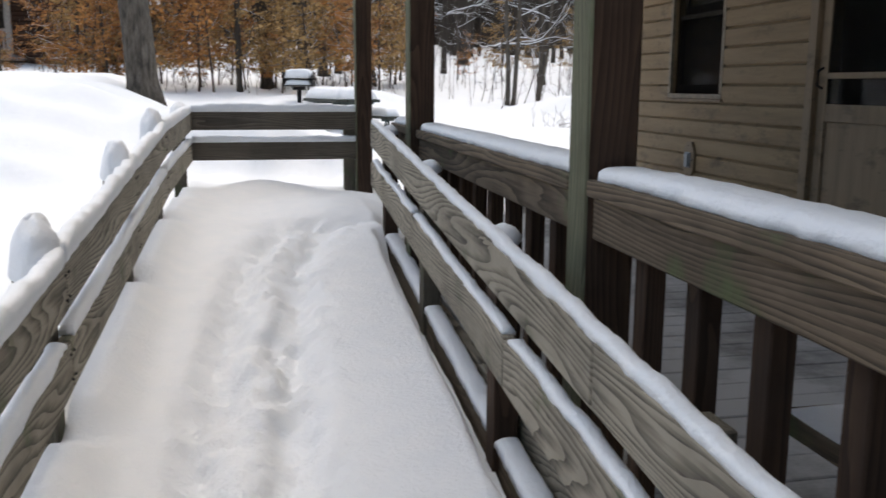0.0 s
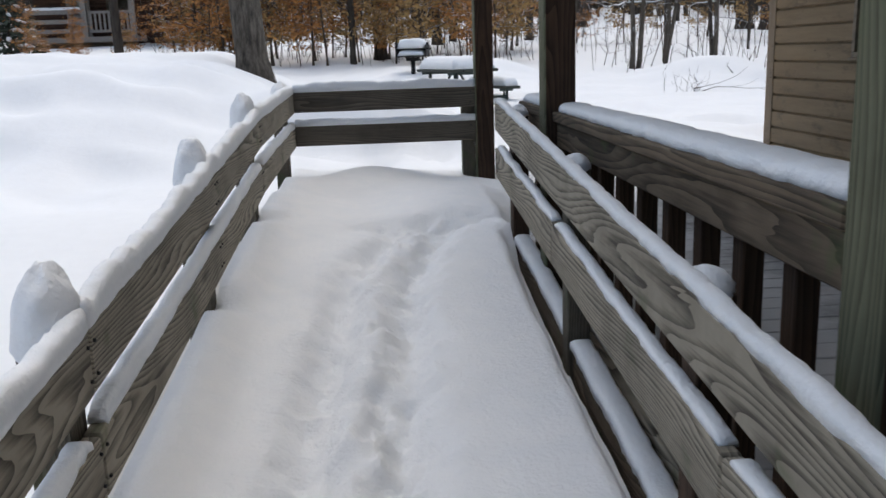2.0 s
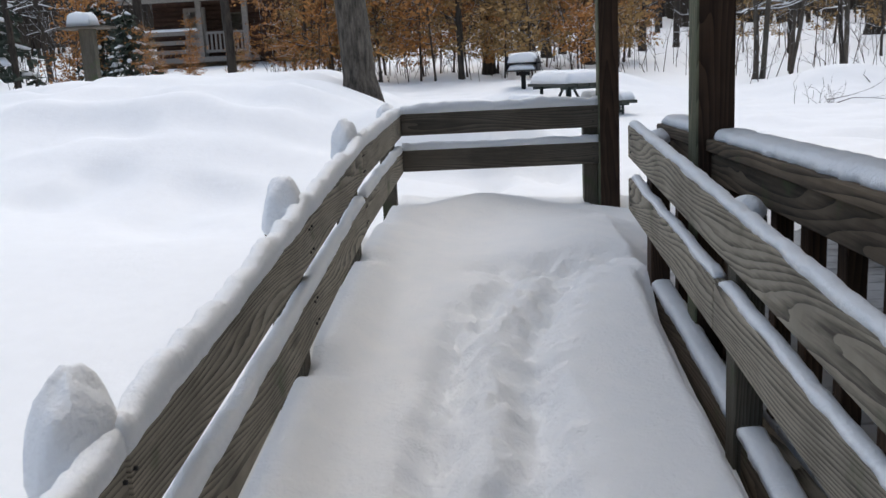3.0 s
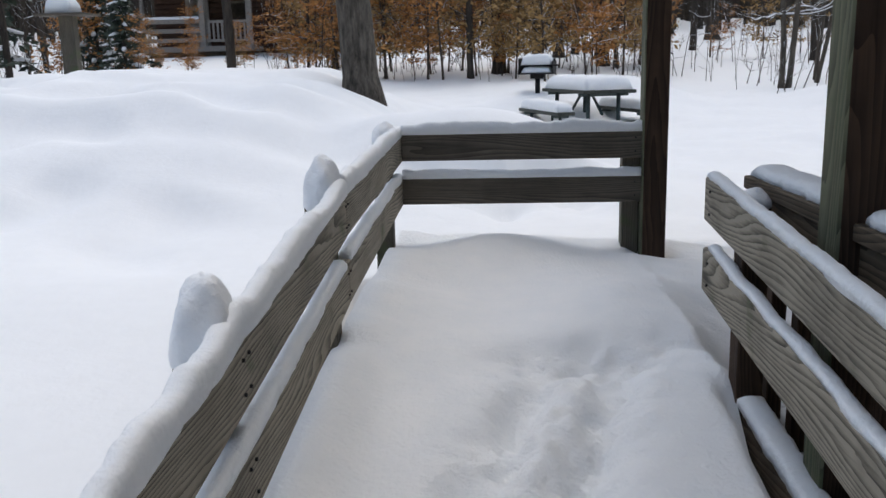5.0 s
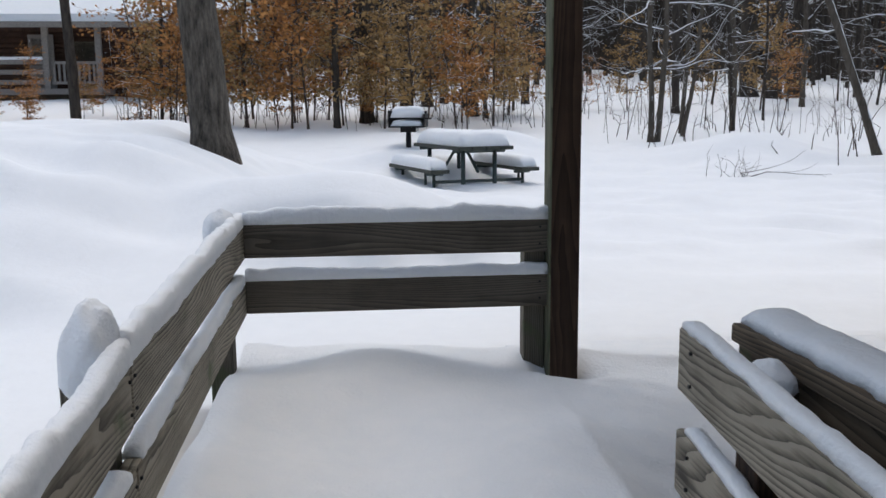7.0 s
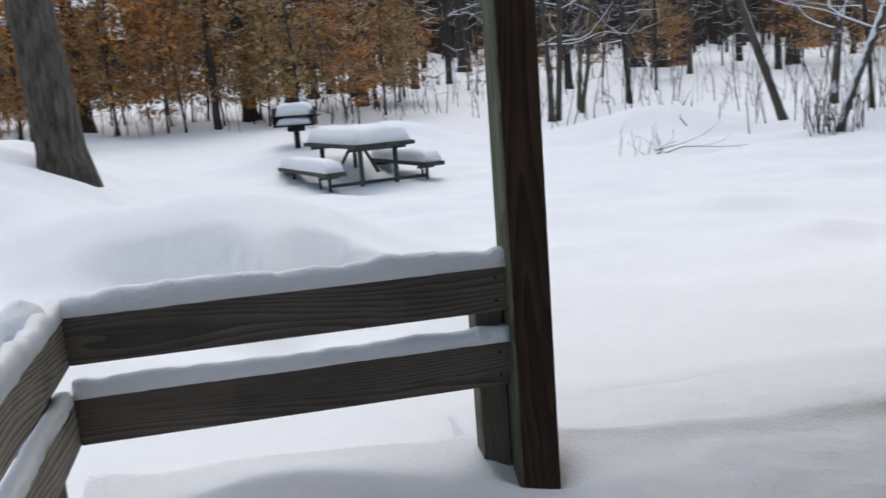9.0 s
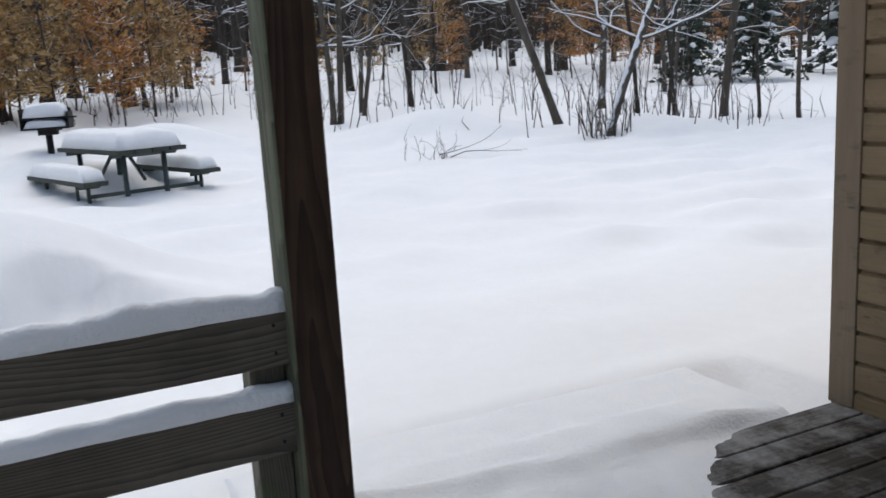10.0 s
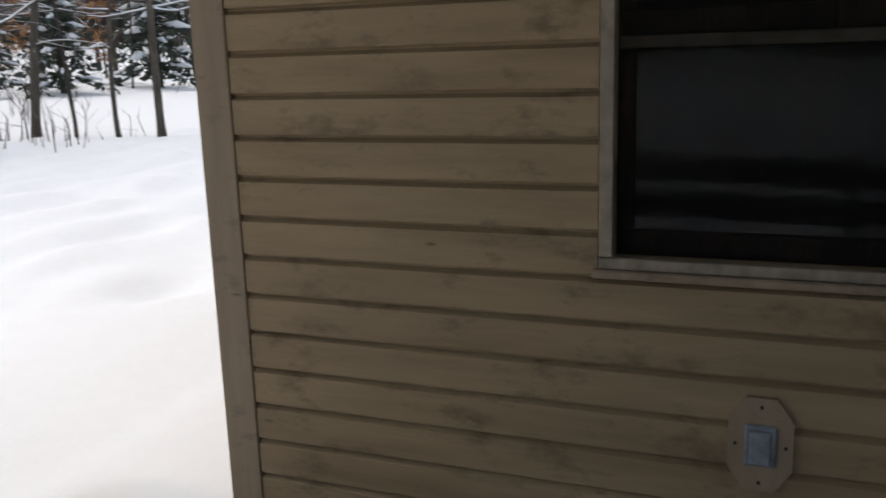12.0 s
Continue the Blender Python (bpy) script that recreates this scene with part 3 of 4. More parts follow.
# unseen room added behind the glass, coloured dark so the panes look unlit
box_part("room_floor", (X1, -3.06, -0.1), (9.0, HY - 0.14, 0.0), ROOM_SHADE, house, bevel=0)
tagged(box_part("ceiling", (X1, -3.06, 2.45), (9.0, HY - 0.14, 2.5), CEIL, bevel=0), "plain dark room ceiling", "ceiling", kind="structure")
box_part("room_partition", (5.2, -3.06, 0.0), (5.3, HY - 0.14, 2.45), ROOM_SHADE, house, bevel=0)
tagged(box_part("porch_ceiling", (0.8, -3.4, 2.56), (WALL, 8.1, 2.62), CEIL, bevel=0), "board ceiling over the porch", "ceiling", kind="structure")
tagged(box_part("porch_beam", (1.03, -3.2, 2.42), (1.17, 7.75, 2.56), BROWN_Y), "timber beam on the porch posts", "beam", kind="structure")
tagged(box_part("roof", (0.7, -3.6, 2.62), (9.4, 8.2, 2.8), SNOW, bevel=0), "snow covered cabin roof", "roof", kind="structure")

# corner boards
box_part("corner_board", (WALL - 0.014, HY - 0.10, 0.0), (WALL + 0.011, HY + 0.012, 2.56), TRIM, house, bevel=0.003)
box_part("corner_board", (WALL + 0.012, HY + 0.001, -0.3), (WALL + 0.11, HY + 0.02, 2.56), TRIM, house, bevel=0.003)

# window
window = thing("window_1", "dark sash window with an aged metal frame in the cabin wall", "window", kind="structure")
y0, y1, z0, z1 = WIN
for a, b in (((y0 - 0.035, z0 - 0.03), (y1 + 0.035, z0)), ((y0 - 0.035, z1), (y1 + 0.035, z1 + 0.03)), ((y0 - 0.035, z0 + 0.001), (y0, z1 - 0.001)), ((y1, z0 + 0.001), (y1 + 0.035, z1 - 0.001))):
    box_part("frame", (WALL - 0.012, a[0], a[1]), (WALL + 0.012, b[0], b[1]), ALU, window, bevel=0.003)
box_part("sill", (WALL - 0.026, y0 - 0.05, z0 - 0.052), (WALL + 0.01, y1 + 0.05, z0 - 0.0305), TRIM, window)
for zb0, zb1, xo in ((z0 + 0.001, 1.465, 0.045), (1.466, z1 - 0.001, 0.075)):
    for a, b in (((y0 + 0.001, zb0), (y1 - 0.001, zb0 + 0.06)), ((y0 + 0.001, zb1 - 0.03), (y1 - 0.001, zb1)), ((y0 + 0.001, zb0 + 0.061), (y0 + 0.04, zb1 - 0.031)), ((y1 - 0.04, zb0 + 0.061), (y1 - 0.001, zb1 - 0.031))):
        box_part("sash", (WALL + xo, a[0], a[1]), (WALL + xo + 0.028, b[0], b[1]), ALU if a[1] > 1.4 and b[1] < 1.5 else BROWN_Z, window, bevel=0.003)
    p = box_part("pane", (WALL + xo + 0.012, y0 + 0.04, zb0 + 0.06), (WALL + xo + 0.016, y1 - 0.04, zb1 - 0.03), GLASS, window, bevel=0)

# assumed screen, added to darken what the glass reflects
box_part("dimming_screen", (WALL + 0.03, y0 + 0.002, z0 + 0.002), (WALL + 0.0305, y1 - 0.002, z1 - 0.002), SCREEN, window, "assumed dark screen layer, added to dim the panes", bevel=0)

# screen door
door = thing("door_1", "tan wooden storm door with dark upper panes", "door", kind="structure")
y0, y1, z0, z1 = DOOR
for a, b in (((y0 - 0.07, 0.0), (y0, z1)), ((y1, 0.0), (y1 + 0.07, z1)), ((y0 - 0.07, z1 + 0.001), (y1 + 0.07, z1 + 0.07))):
    box_part("casing", (WALL - 0.016, a[0], a[1]), (WALL + 0.0115, b[0], b[1]), TRIM, door, bevel=0.003)
dx0, dx1 = WALL + 0.014, WALL + 0.05
for a, b in (((y0 + 0.003, z0), (y0 + 0.075, z1 - 0.003)), ((y1 - 0.075, z0), (y1 - 0.003, z1 - 0.003)), ((y0 + 0.076, z0), (y1 - 0.076, z0 + 0.14)),
             ((y0 + 0.076, 0.80), (y1 - 0.076, 0.89)), ((y0 + 0.076, z1 - 0.1), (y1 - 0.076, z1 - 0.003)), ((y0 + 0.076, 1.02), (y1 - 0.076, 1.05))):
    box_part("door_rail", (dx0, a[0], a[1]), (dx1, b[0], b[1]), TRIM, door, bevel=0.003)
box_part("panel", (dx0 + 0.014, y0 + 0.076, z0 + 0.141), (dx1 - 0.01, y1 - 0.076, 0.799), TRIM, door, bevel=0)
for za, zb in ((0.891, 1.019), (1.051, z1 - 0.101)):
    box_part("dimming_screen", (dx0 + 0.005, y0 + 0.076, za), (dx0 + 0.0055, y1 - 0.076, zb), SCREEN, door, bevel=0)
    box_part("pane", (dx0 + 0.016, y0 + 0.076, za), (dx0 + 0.02, y1 - 0.076, zb), GLASS, door, bevel=0)
s = Soup()
s.tube([(dx0, y1 - 0.04, 0.97), (dx0 - 0.03, y1 - 0.04, 0.985), (dx0 - 0.03, y1 - 0.04, 1.06), (dx0, y1 - 0.04, 1.075)], [0.007] * 4, 8)
new("door_handle", s.mesh("door_handle", BLACK_IRON)).parent = door

# outlet
outlet = thing("wall_outlet", "covered grey outdoor outlet on an octagonal tan board", "outlet")
bm = bmesh.new()
pts = [(-0.035, 0.12), (0.035, 0.12), (0.075, 0.062), (0.075, -0.062), (0.035, -0.12), (-0.035, -0.12), (-0.075, -0.062), (-0.075, 0.062)]
fr = [bm.verts.new((WALL - 0.026, 6.115 + a, 0.488 + b)) for a, b in pts]
bk = [bm.verts.new((WALL - 0.006, 6.115 + a, 0.488 + b)) for a, b in pts]
bm.faces.new(fr)
bm.faces.new(bk[::-1])
for i in range(8):
    bm.faces.new((fr[i], bk[i], bk[(i + 1) % 8], fr[(i + 1) % 8]))
bmesh.ops.recalc_face_normals(bm, faces=bm.faces)
part("mounting_board", bm, TRIM, outlet)
plate = box_part("cover_plate", (WALL - 0.036, 6.078, 0.435), (WALL - 0.0262, 6.152, 0.541), OUTLET_GREY, outlet, "grey metal cover plate")
lid = box_part("flip_lid", (WALL - 0.046, 6.09, 0.442), (WALL - 0.0362, 6.14, 0.528), OUTLET_GREY, outlet)
for a, b in ((0, 0.098), (0, -0.098), (0.058, 0), (-0.058, 0)):
    screws(outlet, [(WALL - 0.027, 6.115 + a, 0.488 + b)], "x")

# ---- porch picnic table seen between the balusters ----
bench = thing("porch_picnic_table", "brown wooden picnic table on the porch with a thin snow layer", "table")
for i in range(5):
    box_part("tabletop_board", (1.56 + i * 0.142, 0.2, 0.68), (1.695 + i * 0.142, 2.05, 0.718), BROWN_Y, bench)
for x0 in (1.26, 2.27):
    for i in range(2):
        box_part("bench_board", (x0 + i * 0.142, 0.2, 0.325), (x0 + 0.136 + i * 0.142, 2.0, 0.363), BROWN_Y, bench)
for y in (0.5, 1.7):
    box_part("cross_bearer", (1.28, y, 0.235), (2.53, y + 0.038, 0.324), BROWN_Y, bench)
    box_part("top_bearer", (1.58, y, 0.6), (2.25, y + 0.038, 0.679), BROWN_Y, bench)
    for sx in (-1, 1):
        bm = add_box(bmesh.new(), (-0.045, 0.04, 0.0), (0.045, 0.078, 0.679), 0.004)
        for v in bm.verts:
            v.co.x -= sx * 0.36 * v.co.z
        ob = part("leg", bm, BROWN_Z, bench)
        ob.location = (1.915 + sx * 0.46, y, 0.0)


def table_snow(x0, x1, y0, y1, z, seed):
    ob = sheet("table_snow", list(np.arange(x0, x1, 0.02)), list(np.arange(y0, y1, 0.03)),
               lambda x, y: z + 0.014 * min(1.0, 0.15 + min(x - x0, x1 - x, y - y0, y1 - y) / 0.05) + 0.004 * nz(x * 6, y * 6, seed), SNOW)
    tagged(ob, "thin layer of snow on the porch picnic table", "snow", kind="stuff")


table_snow(1.565, 2.26, 0.21, 2.05, 0.714, 1)
table_snow(1.265, 1.54, 0.21, 2.0, 0.36, 2)


# ---- picnic table and grill in the yard ----
def bars(parent, name, mat, *segs):
    for a, b, r in segs:
        s = Soup()
        s.tube([a, b], [r, r], 8)
        new(name, s.mesh(name, mat)).parent = parent


TZ = ground_z(1.56, 15.8) - 0.05
picnic = thing("picnic_table", "dark steel-framed picnic table buried in snow, snow on top and benches", "table", at=(1.56, 15.75, 0))
picnic.rotation_euler = (0, 0, radians(15.7))
TOP, SEAT = 0.755, 0.475
for i in range(4):
    box_part("tabletop_board", (-0.375 + i * 0.19, -0.86, TOP - 0.045), (-0.195 + i * 0.19, 0.86, TOP), TABLE_WOOD, picnic)
for sx in (-1, 1):
    box_part("bench_seat", (sx * 0.62 - 0.125, -0.86, SEAT - 0.045), (sx * 0.62 + 0.125, 0.86, SEAT), TABLE_WOOD, picnic)
for y in (-0.62, 0.62):
    bars(picnic, "leg", TABLE_STEEL, ((-0.22, y, -0.2), (-0.22, y, TOP - 0.05), 0.03), ((0.22, y, -0.2), (0.22, y, TOP - 0.05), 0.03))
    bars(picnic, "seat_leg", TABLE_STEEL, ((-0.62, y, -0.2), (-0.62, y, SEAT - 0.05), 0.022), ((0.62, y, -0.2), (0.62, y, SEAT - 0.05), 0.022),
         ((-0.66, y + 0.2, -0.2), (-0.66, y + 0.2, SEAT - 0.05), 0.018), ((0.66, y + 0.2, -0.2), (0.66, y + 0.2, SEAT - 0.05), 0.018))
    bars(picnic, "cross_bar", TABLE_STEEL, ((-0.72, y, SEAT - 0.065), (-0.5, y, SEAT - 0.065), 0.018), ((0.5, y, SEAT - 0.065), (0.72, y, SEAT - 0.065), 0.018),
         ((-0.62, y, 0.31), (0.62, y, 0.31), 0.02), ((-0.36, y, TOP - 0.065), (0.36, y, TOP - 0.065), 0.022))
    bars(picnic, "brace", TABLE_STEEL, ((0, y * 0.95, 0.42), (0, y * 0.3, TOP - 0.06), 0.02))


def snow_slab(cx, cy, sx, sy, z, h, rot, seed, name="snow_slab", label="thick pillow of snow", owner=None):
    """A thick rounded pillow of snow on a flat top."""
    bm = bmesh.new()
    nx, ny = 14, 24
    grid = []
    for j in range(ny + 1):
        row = []
        for i in range(nx + 1):
            u, v = 2 * i / nx - 1, 2 * j / ny - 1
            e = (1 - abs(u) ** 7) * (1 - abs(v) ** 10)
            hh = h * max(0, e) ** 0.45 * (1 + 0.12 * nz(u * 1.5 + seed, v * 2) + 0.06 * nz(u * 4, v * 5 + seed)) if e > 1e-6 else 0
            row.append(bm.verts.new((u * sx / 2, v * sy / 2, z + 0.003 + hh)))
        grid.append(row)
    for a, b in zip(grid, grid[1:]):
        for i in range(nx):
            bm.faces.new((a[i], a[i + 1], b[i + 1], b[i]))
    edge = [grid[0][i] for i in range(nx + 1)] + [grid[j][nx] for j in range(1, ny + 1)] + [grid[ny][i] for i in range(nx - 1, -1, -1)] + [grid[j][0] for j in range(ny - 1, 0, -1)]
    bm.faces.new(edge[::-1])
    ob = tagged(part(name, bm, SNOW, smooth=True), label, "snow", kind="stuff")
    ob.location, ob.rotation_euler = (cx, cy, 0), (0, 0, radians(rot))
    return ob


def turned(dx, dy, c=(1.56, 15.75), a=15.7):
    r = radians(a)
    return c[0] + dx * math.cos(r) - dy * math.sin(r), c[1] + dx * math.sin(r) + dy * math.cos(r)


snow_slab(1.56, 15.75, 0.72, 1.70, TOP, 0.19, 15.7, 1, label="thick pillow of snow on the picnic table")
for sx in (-0.62, 0.62):
    snow_slab(*turned(sx, 0), 0.24, 1.68, SEAT, 0.14, 15.7, sx * 5, label="thick pillow of snow on the picnic bench")

GX, GY, GB = 0.93, 17.1, 0.96
grill = thing("park_grill", "black iron pedestal grill with snow on its lid", "grill", at=(GX, GY, 0))
grill.rotation_euler = (0, 0, radians(-12))
bars(grill, "pedestal", BLACK_IRON, ((0, 0, 0.2), (0, 0, GB - 0.02), 0.04))
box_part("collar", (-0.11, -0.07, GB - 0.07), (0.11, 0.07, GB - 0.003), BLACK_IRON, grill)
box_part("fire_box_floor", (-0.27, -0.2, GB), (0.27, 0.2, GB + 0.02), BLACK_IRON, grill)
for sx in (-1, 1):
    box_part("fire_box_side", (sx * 0.262 - 0.008, -0.2, GB + 0.021), (sx * 0.262 + 0.008, 0.2, GB + (0.25 if sx < 0 else 0.2)), BLACK_IRON, grill)
box_part("fire_box_back", (-0.253, 0.19, GB + 0.021), (0.253, 0.205, GB + 0.24), BLACK_IRON, grill)
for i in range(7):
    bars(grill, "grate_bar", BLACK_IRON, ((-0.252, -0.19 + i * 0.06, GB + 0.13), (0.252, -0.19 + i * 0.06, GB + 0.13), 0.008))
bars(grill, "handle", BLACK_IRON, ((0.27, -0.17, GB + 0.13), (0.36, -0.17, GB + 0.13), 0.012))
snow_slab(GX, GY, 0.48, 0.36, GB + 0.14, 0.16, -12, 8, label="snow heaped on the grill")
snow_slab(GX, GY, 0.48, 0.36, GB + 0.018, 0.09, -12, 9, label="snow lying in the grill box")

FX, FYY = -5.42, 14.7
feeder = thing("bird_feeder", "weathered post with a flat feeding board and a heap of snow", "bird feeder")
fz = ground_z(FX, FYY)
box_part("post", (FX - 0.1, FYY - 0.07, fz - 0.3), (FX + 0.1, FYY + 0.07, 1.88), GREY_Z_SHADED, feeder)
box_part("board", (FX - 0.34, FYY - 0.26, 1.88), (FX + 0.34, FYY + 0.26, 1.91), GREY_X_SHADED, feeder)
snow_slab(FX - 0.05, FYY, 0.36, 0.34, 1.91, 0.2, 0, 4, label="heap of snow on the feeding board")


# ---- cabin in the woods ----
cabin = thing("cabin", "brown cabin with pale railed porch and snowy roof", "house")
CX0, CX1, CY, CZ = -13.2, -3.6, 36.6, 2.05
box_part("wall", (CX0, CY + 1.8, 1.2), (-5.0, CY + 2.0, 4.9), LOG_X, cabin, bevel=0)
box_part("wall", (-5.2, CY + 2.0, 1.2), (-5.0, CY + 8.0, 4.9), LOG_X, cabin, bevel=0)
box_part("wall", (CX0, CY + 2.0, 1.2), (CX0 + 0.2, CY + 8.0, 4.9), LOG_X, cabin, bevel=0)
for i in range(18):
    box_part("log", (CX0, CY + 1.74, 1.3 + i * 0.19), (-5.0, CY + 1.799, 1.47 + i * 0.19), LOG_X, cabin, bevel=0.03)
box_part("porch_deck", (CX0, CY, CZ - 0.2), (-8.9, CY + 1.73, CZ), PALE_RAIL, cabin)
# brown board added below the deck to stand in for the shadow there
box_part("skirt_shadow_board", (CX0, CY + 0.3, 1.0), (-8.9, CY + 0.4, CZ - 0.21), BROWN_Y, cabin)
for x in (-13.1, -10.75, -8.95):
    box_part("porch_post", (x - 0.1, CY, CZ), (x + 0.1, CY + 0.16, 4.3), PALE_RAIL, cabin)
for zt in (0.25, 0.95, 0.6):
    if zt != 0.6:
        box_part("rail_board", (-10.6, CY + 0.05, CZ + zt - 0.1), (-9.06, CY + 0.1, CZ + zt), PALE_RAIL, cabin)
    box_part("rail_board", (-13.0, CY - 0.001, CZ + zt - 0.1), (-10.86, CY + 0.05, CZ + zt + 0.06), PALE_RAIL, cabin)
for i in range(9):
    box_part("baluster", (-10.55 + i * 0.17, CY + 0.055, CZ + 0.251), (-10.47 + i * 0.17, CY + 0.095, CZ + 0.849), PALE_RAIL, cabin)
box_part("door", (-11.9, CY + 1.66, CZ + 0.001), (-11.0, CY + 1.739, CZ + 2.0), PALE_RAIL, cabin)
box_part("door_pane", (-11.75, CY + 1.645, CZ + 0.9), (-11.15, CY + 1.659, CZ + 1.85), GLASS, cabin, bevel=0)
for x in (-9.9, -6.9):
    box_part("window_frame", (x - 0.45, CY + 1.69, CZ + 0.75), (x + 0.45, CY + 1.739, CZ + 1.75), GREY_X_SHADED, cabin)
    box_part("window_pane", (x - 0.38, CY + 1.675, CZ + 0.82), (x + 0.38, CY + 1.689, CZ + 1.68), GLASS, cabin, bevel=0)
bm = bmesh.new()
ys = ((CY - 0.4, 4.3), (CY + 4.8, 6.9), (CY + 9.2, 4.4))
va = [[bm.verts.new((x, y, z + dz)) for y, z in ys for dz in (0, 0.28)] for x in (CX0 - 0.6, -4.4)]
for a, b in ((0, 2), (2, 4)):
    for q in ((a, b, 0), (a + 1, b + 1, 1)):
        bm.faces.new((va[0][q[0]], va[1][q[0]], va[1][q[1]], va[0][q[1]]))
for s in (0, 1):
    bm.faces.new((va[s][0], va[s][2], va[s][3], va[s][1]))
    bm.faces.new((va[s][2], va[s][4], va[s][5], va[s][3]))
for k in (0, 4):
    bm.faces.new((va[0][k], va[0][k + 1], va[1][k + 1], va[1][k]))
bmesh.ops.recalc_face_normals(bm, faces=bm.faces)
part("roof", bm, SNOW, cabin, "snow covered roof")
box_part("fascia", (CX0 - 0.6, CY - 0.44, 4.12), (-4.4, CY - 0.401, 4.32), PALE_RAIL, cabin)
tagged(snow_strip((-13.0, CY + 0.02, CZ + 1.01), (-10.86, CY + 0.02, CZ + 1.01), 0.1, 0.1, 77), "snow on the cabin railing")

# ---- frozen stream in the woods ----
stream = tagged(sheet("frozen_stream", list(np.arange(13.0, 34.0, 0.4)), [-1.0, -0.5, 0.0, 0.5, 1.0],
                      lambda x, v: 0.0, ICE), "grey ice of a frozen stream between snowy banks", "stream", kind="structure")
for v in stream.data.vertices:
    x, k = v.co.x, v.co.y
    y = 29.5 + 1.2 * math.sin(x * 0.35) + k * (1.1 + 0.5 * math.sin(x * 0.8))
    v.co = (x, y, ground_z(x, y) - 0.015)


# ---- trees ----
def limb(soup, rnd, p, d, length, r, depth, sides, snow=None, leaf=None, leaf_n=0, leaf_size=0.05, droop=0.0):
    """A crooked tapering limb with smaller ones growing from it."""
    n = max(4, int(length / 0.22))
    pts, rad = [Vector(p)], [r]
    d = Vector(d).normalized()
    for i in range(n):
        d = (d + Vector((rnd.gauss(0, 0.22), rnd.gauss(0, 0.22), rnd.gauss(0, 0.16) - droop))).normalized()
        pts.append(pts[-1] + d * length / n)
        rad.append(max(0.0025, r * (1 - 0.85 * (i + 1) / n)))
    soup.tube(pts, rad, sides)
    if snow is not None and r > 0.006:
        snow.tube([q + Vector((0, 0, a * 0.8 + 0.003)) for q, a in zip(pts, rad)], [a * 0.7 + 0.003 for a in rad], 5)
    if leaf is not None:
        for _ in range(int(leaf_n * length)):
            q = rnd.choice(pts[1:]) + Vector((rnd.gauss(0, 0.12), rnd.gauss(0, 0.12), rnd.gauss(-0.03, 0.08)))
            leaf.leaf(q, rnd.uniform(0.6, 1.3) * leaf_size, rnd)
    if depth > 0:
        for i in range(1, n + 1):
            for _ in range(2 if depth > 1 else 1):
                if rnd.random() < 0.42:
                    side = Vector((rnd.gauss(0, 1), rnd.gauss(0, 1), rnd.uniform(-0.1, 0.8))).normalized()
                    limb(soup, rnd, pts[i], (d * 0.7 + side).normalized(), length * rnd.uniform(0.3, 0.55), rad[i] * 0.6 + 0.001, depth - 1, max(3, sides - 2), snow if depth > 1 else None, leaf, leaf_n, leaf_size, droop)


def tree_thing(name, label, rnd, height, r, bark, lean=(0, 0), limbs=8, low=1.4, limb_len=1.6, depth=1, snowy=False, leaves=None, leaf_n=0, leaf_size=0.05, forks=1, crook=0.05, sides=10, up=0.25):
    t = thing(name, label, "tree", "trees")
    tr, br, sn, lf = Soup(), Soup(), Soup() if snowy else None, Soup() if leaves else None
    for f in range(forks):
        n = max(8, int(height / 0.6))
        pts, rad = [], []
        p = Vector((f * r * 2.2, f * r * 1.0, -0.4))
        d = Vector((lean[0] + (f * 0.07), lean[1], 1)).normalized()
        for i in range(n + 1):
            pts.append(p.copy())
            k = i / n
            flare = 1 + 0.5 * max(0, 1 - (k * height) / 0.55) ** 2
            rad.append(max(0.006, r * flare * (1 - 0.72 * k)))
            d = (d + Vector((rnd.gauss(0, crook), rnd.gauss(0, crook), 0))).normalized()
            p += d * (height + 0.4) / n
        tr.tube(pts, rad, sides)
        if snowy and abs(lean[0]) + abs(lean[1]) > 0.1:
            off = Vector((-lean[0], -lean[1], 0.5)).normalized()
            sn.tube([q + off * a * 0.55 for q, a in zip(pts, rad)], [a * 0.62 for a in rad], 6)
        for _ in range(limbs):
            i = rnd.randrange(1, n)
            if pts[i].z < low:
                continue
            a = rnd.uniform(0, 2 * math.pi)
            limb(br, rnd, pts[i], (math.cos(a), math.sin(a), rnd.uniform(-0.1, up + 0.3)), limb_len * rnd.uniform(0.5, 1.2) * (1 - 0.4 * i / n), rad[i] * 0.33 + 0.004, depth, 5, sn, lf, leaf_n, leaf_size)
    new("trunk", tr.mesh("trunk", bark)).parent = t
    if br.v:
        new("crown", br.mesh("crown", bark)).parent = t
    if snowy and sn.v:
        tagged(new("branch_snow", sn.mesh("branch_snow", SNOW)), "snow lying on the branches").parent = t
    if leaves and lf.v:
        tagged(new("leaves", lf.mesh("leaves", leaves, False)), "dry orange-brown leaves").parent = t
    return t


def stand(t, x, y, rot=0.0, size=1.0):
    t.location = (x, y, ground_z(x, y))
    t.rotation_euler = (0, 0, rot)
    t.scale = (size, size, size)
    return t


R = random.Random(11)
# single trees at the edge of the clearing
stand(tree_thing("tree", "large grey rough-barked tree rising behind the snow bank", R, 11, 0.22, BARK_GREY, (-0.05, 0), 9, 1.7, 1.5, 1, True, crook=0.02, sides=16), -1.27, 13.3)
stand(tree_thing("tree", "slender twin-stemmed tree with snow-laden limbs", R, 9, 0.062, BARK_SNOWY, (0.03, 0), 16, 1.2, 2.4, 1, True, forks=2, crook=0.04), 6.05, 21.5)
